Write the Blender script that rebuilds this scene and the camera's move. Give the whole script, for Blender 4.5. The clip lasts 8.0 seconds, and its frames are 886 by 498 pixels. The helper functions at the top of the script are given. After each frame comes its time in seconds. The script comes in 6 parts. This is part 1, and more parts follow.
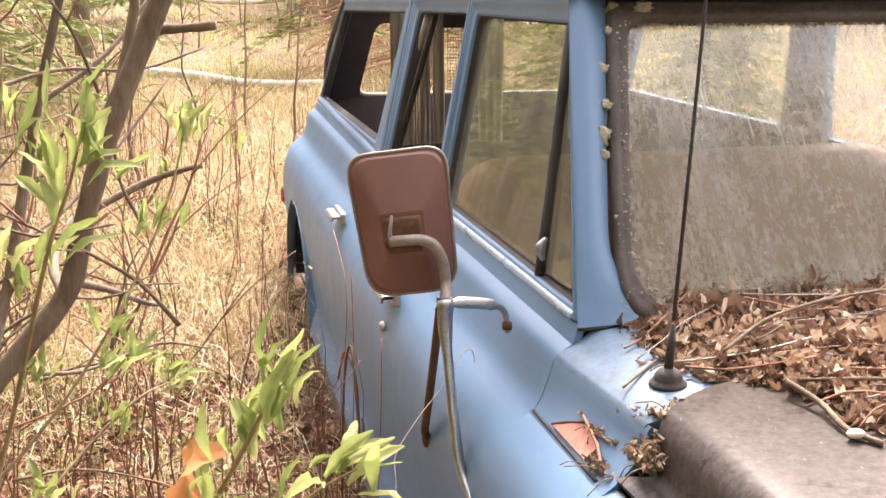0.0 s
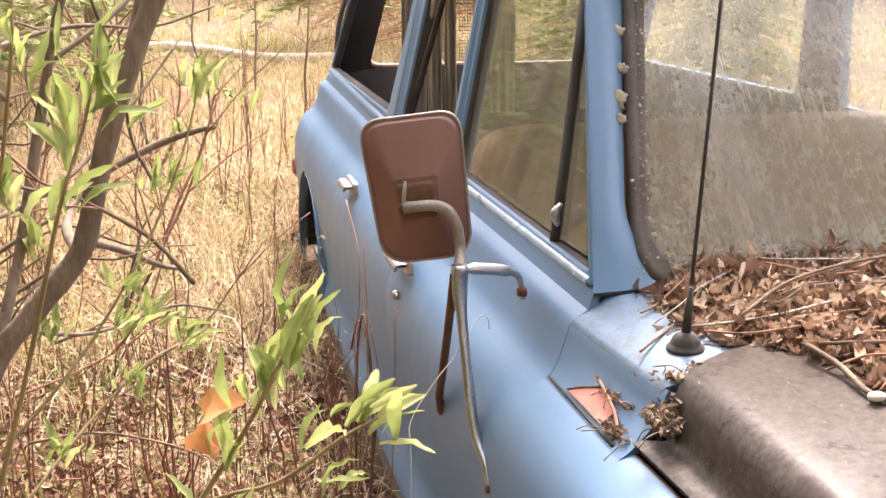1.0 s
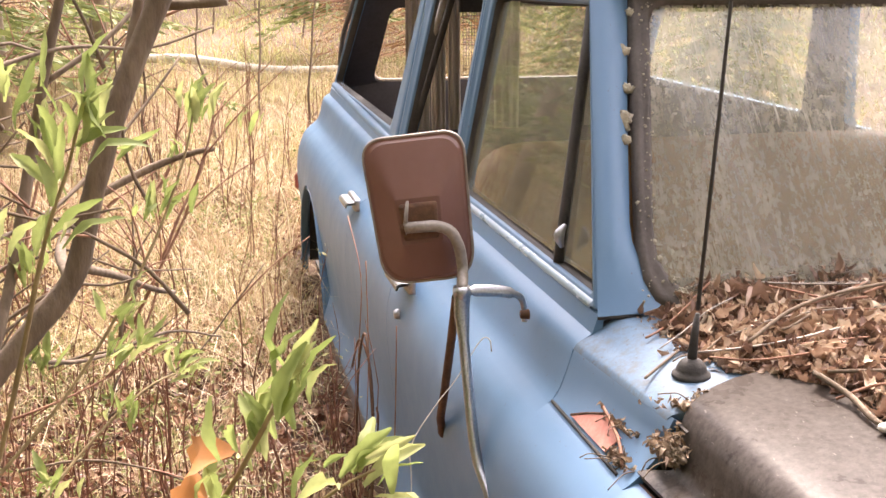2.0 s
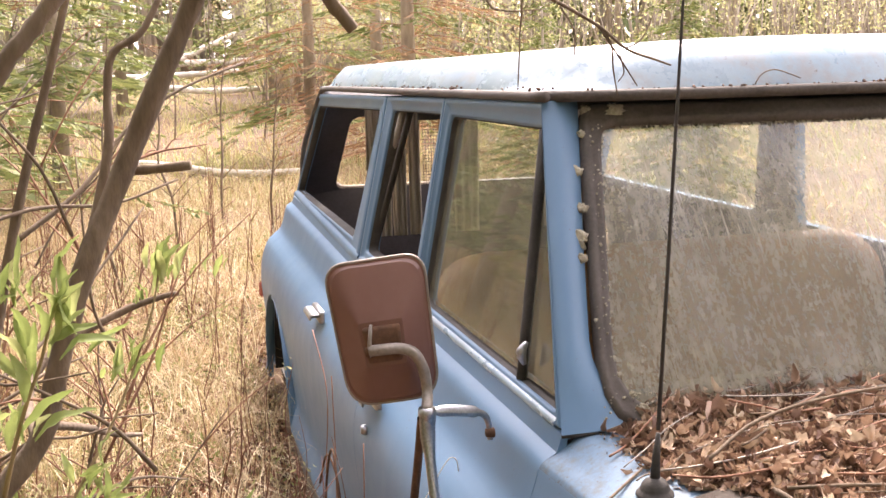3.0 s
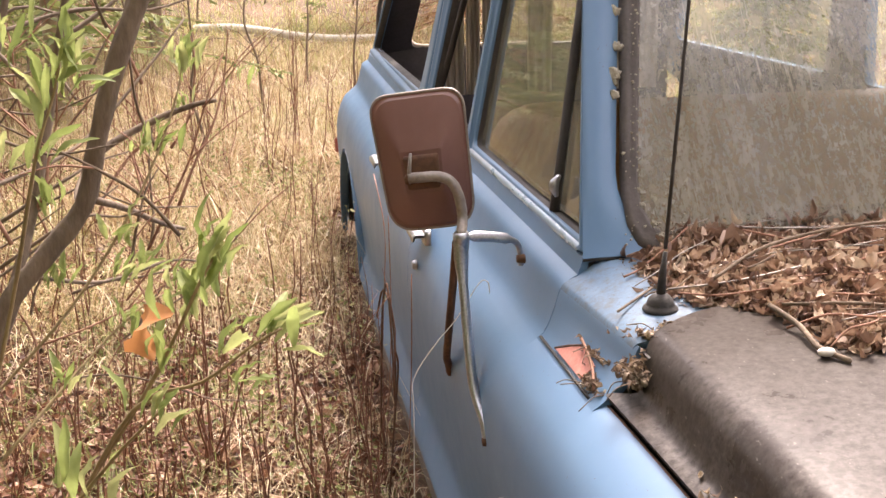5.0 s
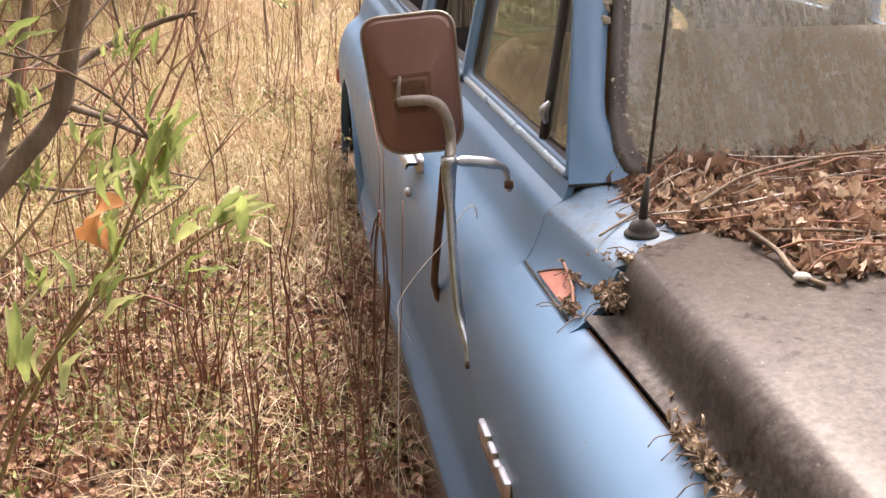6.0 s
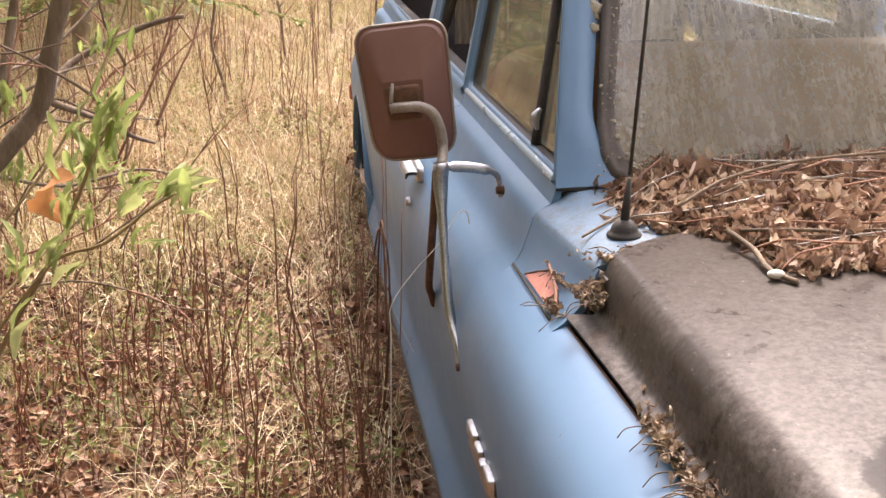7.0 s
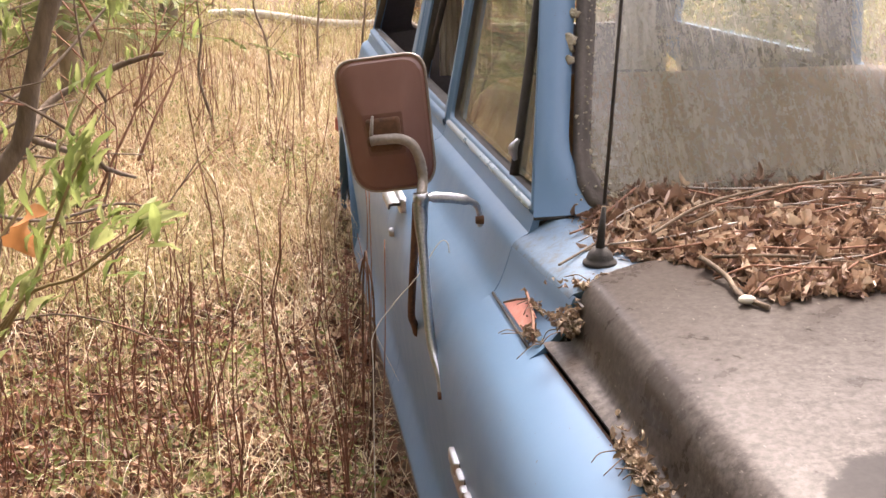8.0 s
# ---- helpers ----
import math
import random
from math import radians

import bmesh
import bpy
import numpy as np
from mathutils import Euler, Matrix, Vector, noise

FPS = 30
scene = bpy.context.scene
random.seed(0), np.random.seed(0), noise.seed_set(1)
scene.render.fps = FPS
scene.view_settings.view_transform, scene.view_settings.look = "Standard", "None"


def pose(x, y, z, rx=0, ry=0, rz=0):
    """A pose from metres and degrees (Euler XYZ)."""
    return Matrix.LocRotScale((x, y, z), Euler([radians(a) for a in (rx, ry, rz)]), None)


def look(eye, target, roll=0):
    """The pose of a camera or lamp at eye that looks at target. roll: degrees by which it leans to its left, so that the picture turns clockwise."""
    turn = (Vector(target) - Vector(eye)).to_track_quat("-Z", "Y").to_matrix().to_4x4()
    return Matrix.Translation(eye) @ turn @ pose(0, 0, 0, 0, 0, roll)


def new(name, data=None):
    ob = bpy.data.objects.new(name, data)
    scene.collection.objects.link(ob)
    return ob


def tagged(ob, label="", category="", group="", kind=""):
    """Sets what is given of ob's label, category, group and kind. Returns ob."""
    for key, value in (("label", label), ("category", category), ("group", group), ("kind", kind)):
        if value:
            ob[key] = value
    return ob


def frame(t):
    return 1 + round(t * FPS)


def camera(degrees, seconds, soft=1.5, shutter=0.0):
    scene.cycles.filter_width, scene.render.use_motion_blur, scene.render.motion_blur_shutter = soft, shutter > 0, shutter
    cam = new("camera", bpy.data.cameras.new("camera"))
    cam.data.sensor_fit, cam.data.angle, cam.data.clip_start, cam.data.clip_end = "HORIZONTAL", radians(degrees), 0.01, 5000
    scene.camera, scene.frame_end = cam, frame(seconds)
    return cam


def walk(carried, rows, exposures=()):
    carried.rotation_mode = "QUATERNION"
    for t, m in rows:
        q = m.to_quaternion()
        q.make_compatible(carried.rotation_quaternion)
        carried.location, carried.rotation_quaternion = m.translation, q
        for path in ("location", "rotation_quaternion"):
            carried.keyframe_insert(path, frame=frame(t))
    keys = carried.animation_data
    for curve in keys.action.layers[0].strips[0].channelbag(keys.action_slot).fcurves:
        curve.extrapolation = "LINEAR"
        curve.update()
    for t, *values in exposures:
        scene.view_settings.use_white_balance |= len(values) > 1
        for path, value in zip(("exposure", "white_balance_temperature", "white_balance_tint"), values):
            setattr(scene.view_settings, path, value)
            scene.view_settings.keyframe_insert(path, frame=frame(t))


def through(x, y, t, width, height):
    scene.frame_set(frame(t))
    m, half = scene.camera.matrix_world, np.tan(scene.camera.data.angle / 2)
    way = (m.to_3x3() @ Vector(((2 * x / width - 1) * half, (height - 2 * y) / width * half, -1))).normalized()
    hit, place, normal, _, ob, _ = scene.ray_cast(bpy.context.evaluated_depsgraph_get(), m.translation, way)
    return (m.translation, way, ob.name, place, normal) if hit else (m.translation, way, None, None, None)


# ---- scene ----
cam = camera(44.0, 8.0)
PATH = [
    (0, (-0.479, -1.694, 1.761), (-0.027, 0.2, 1.304), -0.3),
    (0.5, (-0.499, -1.698, 1.745), (-0.059, 0.193, 1.262), 0.0),
    (1, (-0.483, -1.682, 1.741), (-0.053, 0.206, 1.24), -0.6),
    (1.2, (-0.492, -1.687, 1.74), (-0.079, 0.202, 1.228), -0.4),
    (2.3, (-0.471, -1.645, 1.766), (-0.024, 0.257, 1.339), -0.1),
    (2.5, (-0.477, -1.66, 1.787), (0.0, 0.247, 1.419), -0.5),
    (3, (-0.474, -1.677, 1.81), (0.024, 0.234, 1.494), -1.6),
    (3.5, (-0.468, -1.699, 1.809), (0.024, 0.215, 1.503), -1.1),
    (4, (-0.465, -1.745, 1.779), (-0.008, 0.16, 1.377), -0.4),
    (4.5, (-0.417, -1.801, 1.761), (-0.027, 0.101, 1.277), -0.9),
    (4.7, (-0.409, -1.817, 1.754), (-0.071, 0.086, 1.241), -1.7),
    (5.8, (-0.379, -1.849, 1.729), (-0.084, 0.036, 1.131), 0.2),
    (6, (-0.367, -1.854, 1.72), (-0.066, 0.018, 1.083), -0.1),
    (6.5, (-0.332, -1.878, 1.707), (-0.076, 0.003, 1.076), -0.9),
    (7, (-0.311, -1.904, 1.697), (-0.051, -0.014, 1.098), -0.4),
    (7.5, (-0.303, -1.919, 1.694), (-0.024, -0.029, 1.105), -0.7),
    (8, (-0.294, -1.932, 1.704), (-0.015, -0.029, 1.157), -0.9),
]
walk(cam, [(t, look(eye, target, roll)) for t, eye, target, roll in PATH], [(t, stops, 6800.0, 24.0) for t, stops in ((0.0, 3.22), (1.2, 3.19), (2.5, 3.12), (3.5, 2.96), (4.5, 2.88), (6.0, 2.78), (7.0, 2.76), (8.0, 2.80))])

# ---- world, sun, exposure ----
SUN_EL, SUN_AZ = 52.0, 25.0      # degrees; azimuth from +y towards +x
scene.view_settings.exposure = 0.0
world = bpy.data.worlds.new("sky")
scene.world = world
world.use_nodes = True
wn = world.node_tree
sky = wn.nodes.new("ShaderNodeTexSky")
sky.sky_type = "NISHITA"
sky.sun_disc = False
sky.sun_elevation, sky.sun_rotation = radians(SUN_EL), radians(SUN_AZ)
sky.air_density, sky.dust_density = 1.0, 4.0
wn.nodes["Background"].inputs["Strength"].default_value = 0.15
veil = wn.nodes.new("ShaderNodeHueSaturation")     # high thin haze takes most of the blue
veil.inputs["Saturation"].default_value = 0.40
wn.links.new(sky.outputs[0], veil.inputs["Color"])
haze = wn.nodes.new("ShaderNodeMix")
haze.data_type = "RGBA"
haze.inputs[0].default_value = 0.5
haze.inputs[7].default_value = (2.3, 2.25, 2.15, 1)
wn.links.new(veil.outputs[0], haze.inputs[6])
wn.links.new(haze.outputs[2], wn.nodes["Background"].inputs["Color"])
lamp = bpy.data.lights.new("sun", "SUN")
lamp.energy, lamp.angle, lamp.color = 1.25, radians(14.0), (1.0, 0.93, 0.80)
sun = new("sun", lamp)
se, sa = radians(SUN_EL), radians(SUN_AZ)
sun_way = Vector((math.cos(se) * math.sin(sa), math.cos(se) * math.cos(sa), math.sin(se)))
sun.matrix_world = look(sun_way * 50, (0, 0, 0))


# ---- materials ----
def mat(name, rough=0.6, metal=0.0):
    m = bpy.data.materials.new(name)
    m.use_nodes = True
    b = m.node_tree.nodes["Principled BSDF"]
    b.inputs["Roughness"].default_value, b.inputs["Metallic"].default_value = rough, metal
    return m, m.node_tree, b


def node(nt, kind, **inputs):
    n = nt.nodes.new(kind)
    for key, value in inputs.items():
        n.inputs[key.replace("_", " ")].default_value = value
    return n


def ramp(nt, fac, stops):
    r = nt.nodes.new("ShaderNodeValToRGB")
    while len(r.color_ramp.elements) < len(stops):
        r.color_ramp.elements.new(0.5)
    for e, (p, c) in zip(r.color_ramp.elements, stops):
        e.position, e.color = p, (*c, 1) if len(c) == 3 else c
    nt.links.new(fac, r.inputs[0])
    return r.outputs[0]


def coords(nt, scale=(1, 1, 1)):
    t = nt.nodes.new("ShaderNodeTexCoord")
    m = nt.nodes.new("ShaderNodeMapping")
    m.inputs["Scale"].default_value = scale
    nt.links.new(t.outputs["Object"], m.inputs[0])
    return m.outputs[0]


def noise_of(nt, vec, scale, detail=4.0, rough=0.55):
    n = node(nt, "ShaderNodeTexNoise", Scale=scale, Detail=detail, Roughness=rough)
    nt.links.new(vec, n.inputs["Vector"])
    return n.outputs["Fac"]


def mix(nt, fac, a, b):
    m = nt.nodes.new("ShaderNodeMix")
    m.data_type = "RGBA"
    for value, sock in ((fac, 0), (a, 6), (b, 7)):
        if hasattr(value, "is_linked"):
            nt.links.new(value, m.inputs[sock])
        else:
            m.inputs[sock].default_value = value if sock == 0 else (*value, 1)
    return m.outputs[2]


def bump(nt, b, height, strength, distance):
    n = node(nt, "ShaderNodeBump", Strength=strength, Distance=distance)
    nt.links.new(height, n.inputs["Height"])
    nt.links.new(n.outputs[0], b.inputs["Normal"])


def surface(name, dark, light, rough=0.6, metal=0.0, big=3.0, fine=60.0, relief=0.2, depth=0.002, stretch=(1, 1, 1), spread=(0.3, 0.7)):
    """A worn surface of two tones, with large stains and fine grain."""
    m, nt, b = mat(name, rough, metal)
    v = coords(nt, stretch)
    n1, n2 = noise_of(nt, v, big, 5), noise_of(nt, v, fine, 3)
    c1 = ramp(nt, n1, [(spread[0], dark), (spread[1], light)])
    c2 = ramp(nt, n2, [(0.3, tuple(0.75 * x for x in dark)), (0.75, tuple(min(1, 1.1 * x) for x in light))])
    nt.links.new(mix(nt, 0.35, c1, c2), b.inputs["Base Color"])
    bump(nt, b, n2, relief, depth)
    return m


def paint(name, base, faded, rough=0.42, chips=True):
    """Old car paint: chalky patches, runs of dust, chips with dark primer."""
    m, nt, b = mat(name, rough)
    v = coords(nt)
    n1, n2, n3 = noise_of(nt, v, 2.2, 6), noise_of(nt, coords(nt, (1, 1, 0.5)), 55.0, 6, 0.7), noise_of(nt, v, 9.0, 8, 0.7)
    c = ramp(nt, n1, [(0.30, base), (0.72, faded)])
    dust = ramp(nt, n2, [(0.45, (0, 0, 0)), (0.8, (0.03, 0.03, 0.03))])
    c = mix(nt, dust, c, tuple(min(1, 0.6 * x + 0.25) for x in faded))
    if chips:
        grime = ramp(nt, noise_of(nt, coords(nt, (1, 1, 0.6)), 5.0, 8, 0.7), [(0.62, (0, 0, 0)), (0.80, (0.07, 0.07, 0.07))])
        c = mix(nt, grime, c, (0.20, 0.16, 0.13))
        spots = noise_of(nt, v, 120.0, 2, 0.5)
        mask = ramp(nt, spots, [(0.745, (0, 0, 0)), (0.765, (1, 1, 1))])
        c = mix(nt, mask, c, (0.10, 0.07, 0.055))
    nt.links.new(c, b.inputs["Base Color"])
    r = ramp(nt, n3, [(0.3, (rough - 0.03,) * 3), (0.7, (rough + 0.05,) * 3)])
    nt.links.new(r, b.inputs["Roughness"])
    b.inputs["Specular IOR Level"].default_value = 0.38
    return m


BLUE = paint("faded_blue_paint", (0.084, 0.168, 0.274), (0.112, 0.204, 0.318), 0.36)



def dusty_paint():
    """The body blue under dust, crumbs of leaf and grey water stains."""
    m, nt, b = mat("dusty_blue_cowl_paint", 0.6)
    v = coords(nt)
    n1, n2, n3 = noise_of(nt, v, 6.0, 8, 0.65), noise_of(nt, v, 130.0, 4, 0.7), noise_of(nt, v, 38.0, 9, 0.75)
    c = ramp(nt, n1, [(0.30, (0.084, 0.152, 0.231)), (0.72, (0.122, 0.192, 0.268))])
    c = mix(nt, ramp(nt, n3, [(0.46, (0, 0, 0)), (0.66, (0.75, 0.75, 0.75))]), c, (0.125, 0.122, 0.116))
    c = mix(nt, ramp(nt, n2, [(0.60, (0, 0, 0)), (0.70, (0.8, 0.8, 0.8))]), c, (0.085, 0.065, 0.050))
    nt.links.new(c, b.inputs["Base Color"])
    b.inputs["Specular IOR Level"].default_value = 0.3
    nt.links.new(ramp(nt, n3, [(0.35, (0.40,) * 3), (0.65, (0.75,) * 3)]), b.inputs["Roughness"])
    bump(nt, b, n2, 0.25, 0.001)
    return m


DUSTY = dusty_paint()


def roof_paint():
    """Chalky pale paint with grey-brown stains and specks of lichen."""
    m, nt, b = mat("chalky_white_blue_roof", 0.34)
    v = coords(nt)
    n1, n2, n3 = noise_of(nt, v, 2.4, 8, 0.6), noise_of(nt, v, 70.0, 4, 0.6), noise_of(nt, coords(nt, (1, 0.4, 1)), 8.0, 9, 0.7)
    c = ramp(nt, n1, [(0.30, (0.18, 0.285, 0.385)), (0.70, (0.33, 0.41, 0.47))])
    stain = ramp(nt, n3, [(0.50, (0, 0, 0)), (0.62, (0.55, 0.55, 0.55)), (0.75, (0.8, 0.8, 0.8))])
    c = mix(nt, stain, c, (0.27, 0.24, 0.21))
    c = mix(nt, ramp(nt, n2, [(0.66, (0, 0, 0)), (0.72, (0.9, 0.9, 0.9))]), c, (0.12, 0.09, 0.07))
    nt.links.new(c, b.inputs["Base Color"])
    nt.links.new(ramp(nt, n3, [(0.4, (0.22,) * 3), (0.7, (0.5,) * 3)]), b.inputs["Roughness"])
    b.inputs["Specular IOR Level"].default_value = 0.8
    bump(nt, b, n2, 0.15, 0.002)
    return m


ROOF = roof_paint()


def hood_paint():
    """Dull brown-black paint with a thin chalky bloom and a painted ledge sheen, flaked to dark metal near the nose."""
    m, nt, b = mat("weathered_dark_hood", 0.3)
    v = coords(nt)
    n1, n2, n3 = noise_of(nt, v, 5.0, 12, 0.70), noise_of(nt, v, 95.0, 6, 0.7), noise_of(nt, coords(nt, (1, 0.35, 1)), 210.0, 3)
    dark = ramp(nt, n2, [(0.3, (0.032, 0.025, 0.021)), (0.75, (0.064, 0.052, 0.044))])
    bloom = ramp(nt, n1, [(0.44, (0.10, 0.10, 0.10)), (0.50, (0.62, 0.62, 0.62)), (0.56, (0.30, 0.30, 0.30)), (0.66, (1.0, 1.0, 1.0))])
    split = nt.nodes.new("ShaderNodeSeparateXYZ")
    nt.links.new(v, split.inputs[0])
    # The bloom is paler towards the nose.
    nose = nt.nodes.new("ShaderNodeMapRange")
    nose.inputs[1].default_value, nose.inputs[2].default_value, nose.inputs[3].default_value, nose.inputs[4].default_value = -0.45, -0.85, 0.28, 1.0
    nt.links.new(split.outputs[1], nose.inputs[0])
    # Sky reflection on the ledge, put into the colour as a pale band.
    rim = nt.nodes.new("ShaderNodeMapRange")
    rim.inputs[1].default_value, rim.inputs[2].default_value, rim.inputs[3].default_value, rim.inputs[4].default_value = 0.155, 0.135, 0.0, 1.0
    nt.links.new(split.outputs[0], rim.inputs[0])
    pale_reach = nt.nodes.new("ShaderNodeMath")
    pale_reach.operation = "MAXIMUM"
    nt.links.new(nose.outputs[0], pale_reach.inputs[0])
    nt.links.new(rim.outputs[0], pale_reach.inputs[1])
    bloom = mix(nt, pale_reach.outputs[0], (0.05, 0.05, 0.05), bloom)
    grainy = ramp(nt, n2, [(0.36, (0.15, 0.15, 0.15)), (0.60, (1, 1, 1))])
    mul = nt.nodes.new("ShaderNodeMath")
    mul.operation = "MULTIPLY"
    nt.links.new(bloom, mul.inputs[0])
    nt.links.new(grainy, mul.inputs[1])
    c = mix(nt, mul.outputs[0], dark, (0.160, 0.142, 0.127))
    c = mix(nt, ramp(nt, n3, [(0.68, (0, 0, 0)), (0.74, (0.5, 0.5, 0.5))]), c, (0.30, 0.27, 0.235))
    # the flaked patch
    far = nt.nodes.new("ShaderNodeVectorMath")
    far.operation = "DISTANCE"
    far.inputs[1].default_value = FLAKE
    nt.links.new(v, far.inputs[0])
    rag = nt.nodes.new("ShaderNodeMath")
    rag.operation = "MULTIPLY_ADD"
    rag.inputs[1].default_value = 0.07
    nt.links.new(noise_of(nt, v, 26.0, 9, 0.7), rag.inputs[0])
    nt.links.new(far.outputs["Value"], rag.inputs[2])
    flake = ramp(nt, rag.outputs[0], [(0.112, (0.85, 0.85, 0.85)), (0.118, (0, 0, 0))])
    c = mix(nt, flake, c, (0.030, 0.027, 0.026))
    nt.links.new(c, b.inputs["Base Color"])
    nt.links.new(ramp(nt, flake, [(0.0, (0.10,) * 3), (1.0, (0.04,) * 3)]), b.inputs["Specular IOR Level"])
    nt.links.new(ramp(nt, n1, [(0.35, (0.24,) * 3), (0.70, (0.38,) * 3)]), b.inputs["Roughness"])
    bump(nt, b, n2, 0.10, 0.0015)
    return m


FLAKE = (0.300, -1.035, 1.150)
HOOD = hood_paint()
RUBBER = surface("old_rubber", (0.018, 0.016, 0.015), (0.06, 0.052, 0.045), 0.75, 0, 12.0, 160.0, 0.4)
DARK = surface("dark_interior", (0.026, 0.024, 0.024), (0.065, 0.058, 0.055), 0.7)
CHROME = surface("pitted_chrome", (0.30, 0.30, 0.32), (0.58, 0.59, 0.62), 0.33, 1.0, 20.0, 220.0, 0.1)
RUST = surface("rust", (0.05, 0.025, 0.014), (0.17, 0.08, 0.04), 0.85, 0, 12.0, 120.0, 0.5)
SILL = surface("grey_rocker", (0.16, 0.14, 0.13), (0.30, 0.27, 0.25), 0.6, 0, 5.0, 60.0, 0.2)
SOIL = surface("soil", (0.07, 0.042, 0.027), (0.20, 0.125, 0.075), 0.95, 0, 1.6, 40.0, 0.6, 0.02)



def glass(name, dirt_lo, dirt_hi, dirt_col, streak=(1, 1, 1), scale=14.0, gloss=0.06, ior=2.0, runs=False):
    """A thin pane: clear and mirroring by its angle, under streaks of dried dirt."""
    m, nt, b = mat(name)
    out = nt.nodes["Material Output"]
    clear = nt.nodes.new("ShaderNodeBsdfTransparent")
    clear.inputs[0].default_value = (0.94, 0.96, 0.93, 1)
    shine = node(nt, "ShaderNodeBsdfGlossy", Roughness=gloss)
    fres = node(nt, "ShaderNodeFresnel", IOR=ior)
    film = node(nt, "ShaderNodeBsdfDiffuse")
    v = coords(nt, streak)
    n1, n2 = noise_of(nt, v, scale, 7, 0.65), noise_of(nt, coords(nt), 3.2, 4)
    tone = ramp(nt, n2, [(0.3, tuple(0.75 * c for c in dirt_col)), (0.7, dirt_col)])
    nt.links.new(tone, film.inputs[0])
    hazy = node(nt, "ShaderNodeBsdfTranslucent")
    nt.links.new(tone, hazy.inputs[0])
    film_mix = nt.nodes.new("ShaderNodeMixShader")
    film_mix.inputs[0].default_value = 0.25 if runs else 0.5
    nt.links.new(film.outputs[0], film_mix.inputs[1])
    nt.links.new(hazy.outputs[0], film_mix.inputs[2])
    mask = ramp(nt, n1, [(0.35, (dirt_lo,) * 3), (0.72, (dirt_hi,) * 3)])
    if runs:
        # thin pale runs of water, and blotches where the film has flaked
        thin = ramp(nt, noise_of(nt, coords(nt, (1.0, 0.07, 0.07)), 150.0, 3, 0.6), [(0.60, (0, 0, 0)), (0.70, (1, 1, 1))])
        where = ramp(nt, noise_of(nt, coords(nt, (1.0, 0.45, 0.45)), 7.0, 4, 0.6), [(0.45, (0, 0, 0)), (0.62, (1, 1, 1))])
        blot = ramp(nt, noise_of(nt, coords(nt, (1.2, 0.8, 0.8)), 70.0, 6, 0.7), [(0.56, (0, 0, 0)), (0.60, (1, 1, 1))])
        patch = ramp(nt, noise_of(nt, coords(nt), 4.3, 3), [(0.52, (0, 0, 0)), (0.62, (1, 1, 1))])
        grit = ramp(nt, noise_of(nt, coords(nt, (1.0, 0.5, 0.5)), 120.0, 5, 0.7), [(0.38, (0.22, 0.22, 0.22)), (0.62, (0.60, 0.60, 0.60))])
        mask = mix(nt, 0.45, mask, grit)
        mask = mix(nt, mix(nt, where, (0, 0, 0), thin), mask, (0.80, 0.80, 0.80))
        mask = mix(nt, mix(nt, patch, (0, 0, 0), blot), mask, (0.78, 0.78, 0.78))
    under = nt.nodes.new("ShaderNodeMixShader")
    nt.links.new(mask, under.inputs[0])
    nt.links.new(clear.outputs[0], under.inputs[1])
    nt.links.new(film_mix.outputs[0], under.inputs[2])
    full = nt.nodes.new("ShaderNodeMixShader")
    nt.links.new(fres.outputs[0], full.inputs[0])
    nt.links.new(under.outputs[0], full.inputs[1])
    nt.links.new(shine.outputs[0], full.inputs[2])
    nt.links.new(full.outputs[0], out.inputs["Surface"])
    return m


def leafy(name, stops, rough=0.6, through=0.35, source="island", patches=()):
    """Leaves and blades: tones by piece, with light coming through."""
    m, nt, b = mat(name, rough)
    if source == "island":
        r = nt.nodes.new("ShaderNodeNewGeometry").outputs["Random Per Island"]
    else:
        r = nt.nodes.new("ShaderNodeObjectInfo").outputs["Random"]
    c = ramp(nt, r, stops)
    n = noise_of(nt, coords(nt), 90.0, 3)
    c = mix(nt, ramp(nt, n, [(0.3, (0, 0, 0)), (0.8, (0.35, 0.35, 0.35))]), c, tuple(0.45 * x for x in stops[0][1]))
    for scale, lo, hi, most, tone in patches:
        c = mix(nt, ramp(nt, noise_of(nt, coords(nt, (1, 1, 0.2)), scale, 3), [(lo, (0, 0, 0)), (hi, (most,) * 3)]), c, tone)
    nt.links.new(c, b.inputs["Base Color"])
    tr = node(nt, "ShaderNodeBsdfTranslucent")
    nt.links.new(c, tr.inputs[0])
    mx = nt.nodes.new("ShaderNodeMixShader")
    mx.inputs[0].default_value = through
    nt.links.new(b.outputs[0], mx.inputs[1])
    nt.links.new(tr.outputs[0], mx.inputs[2])
    nt.links.new(mx.outputs[0], nt.nodes["Material Output"].inputs["Surface"])
    return m


SHIELD_GLASS = glass("dirty_windshield_glass", 0.28, 0.56, (0.66, 0.61, 0.50), (1.6, 0.16, 0.16), 40.0, 0.03, 1.7, True)
DOOR_GLASS = glass("dusty_window_glass", 0.36, 0.62, (0.44, 0.42, 0.31), (2, 0.6, 0.3), 12.0, 0.02, 1.9)
MURKY = glass("thinly_dusted_glass", 0.0, 0.12, (0.45, 0.42, 0.33), (1, 1, 0.5), 16.0, 0.03, 1.5)
MIRROR_BACK = paint("red_brown_mirror_shell", (0.135, 0.066, 0.054), (0.25, 0.135, 0.112), 0.20, False)
PINK = surface("faded_red_primer", (0.55, 0.20, 0.15), (0.72, 0.33, 0.26), 0.6, 0, 20.0, 150.0, 0.2)
PIPE = surface("dull_grey_pipe", (0.20, 0.17, 0.15), (0.36, 0.32, 0.28), 0.5, 0.3, 18.0, 140.0, 0.2)
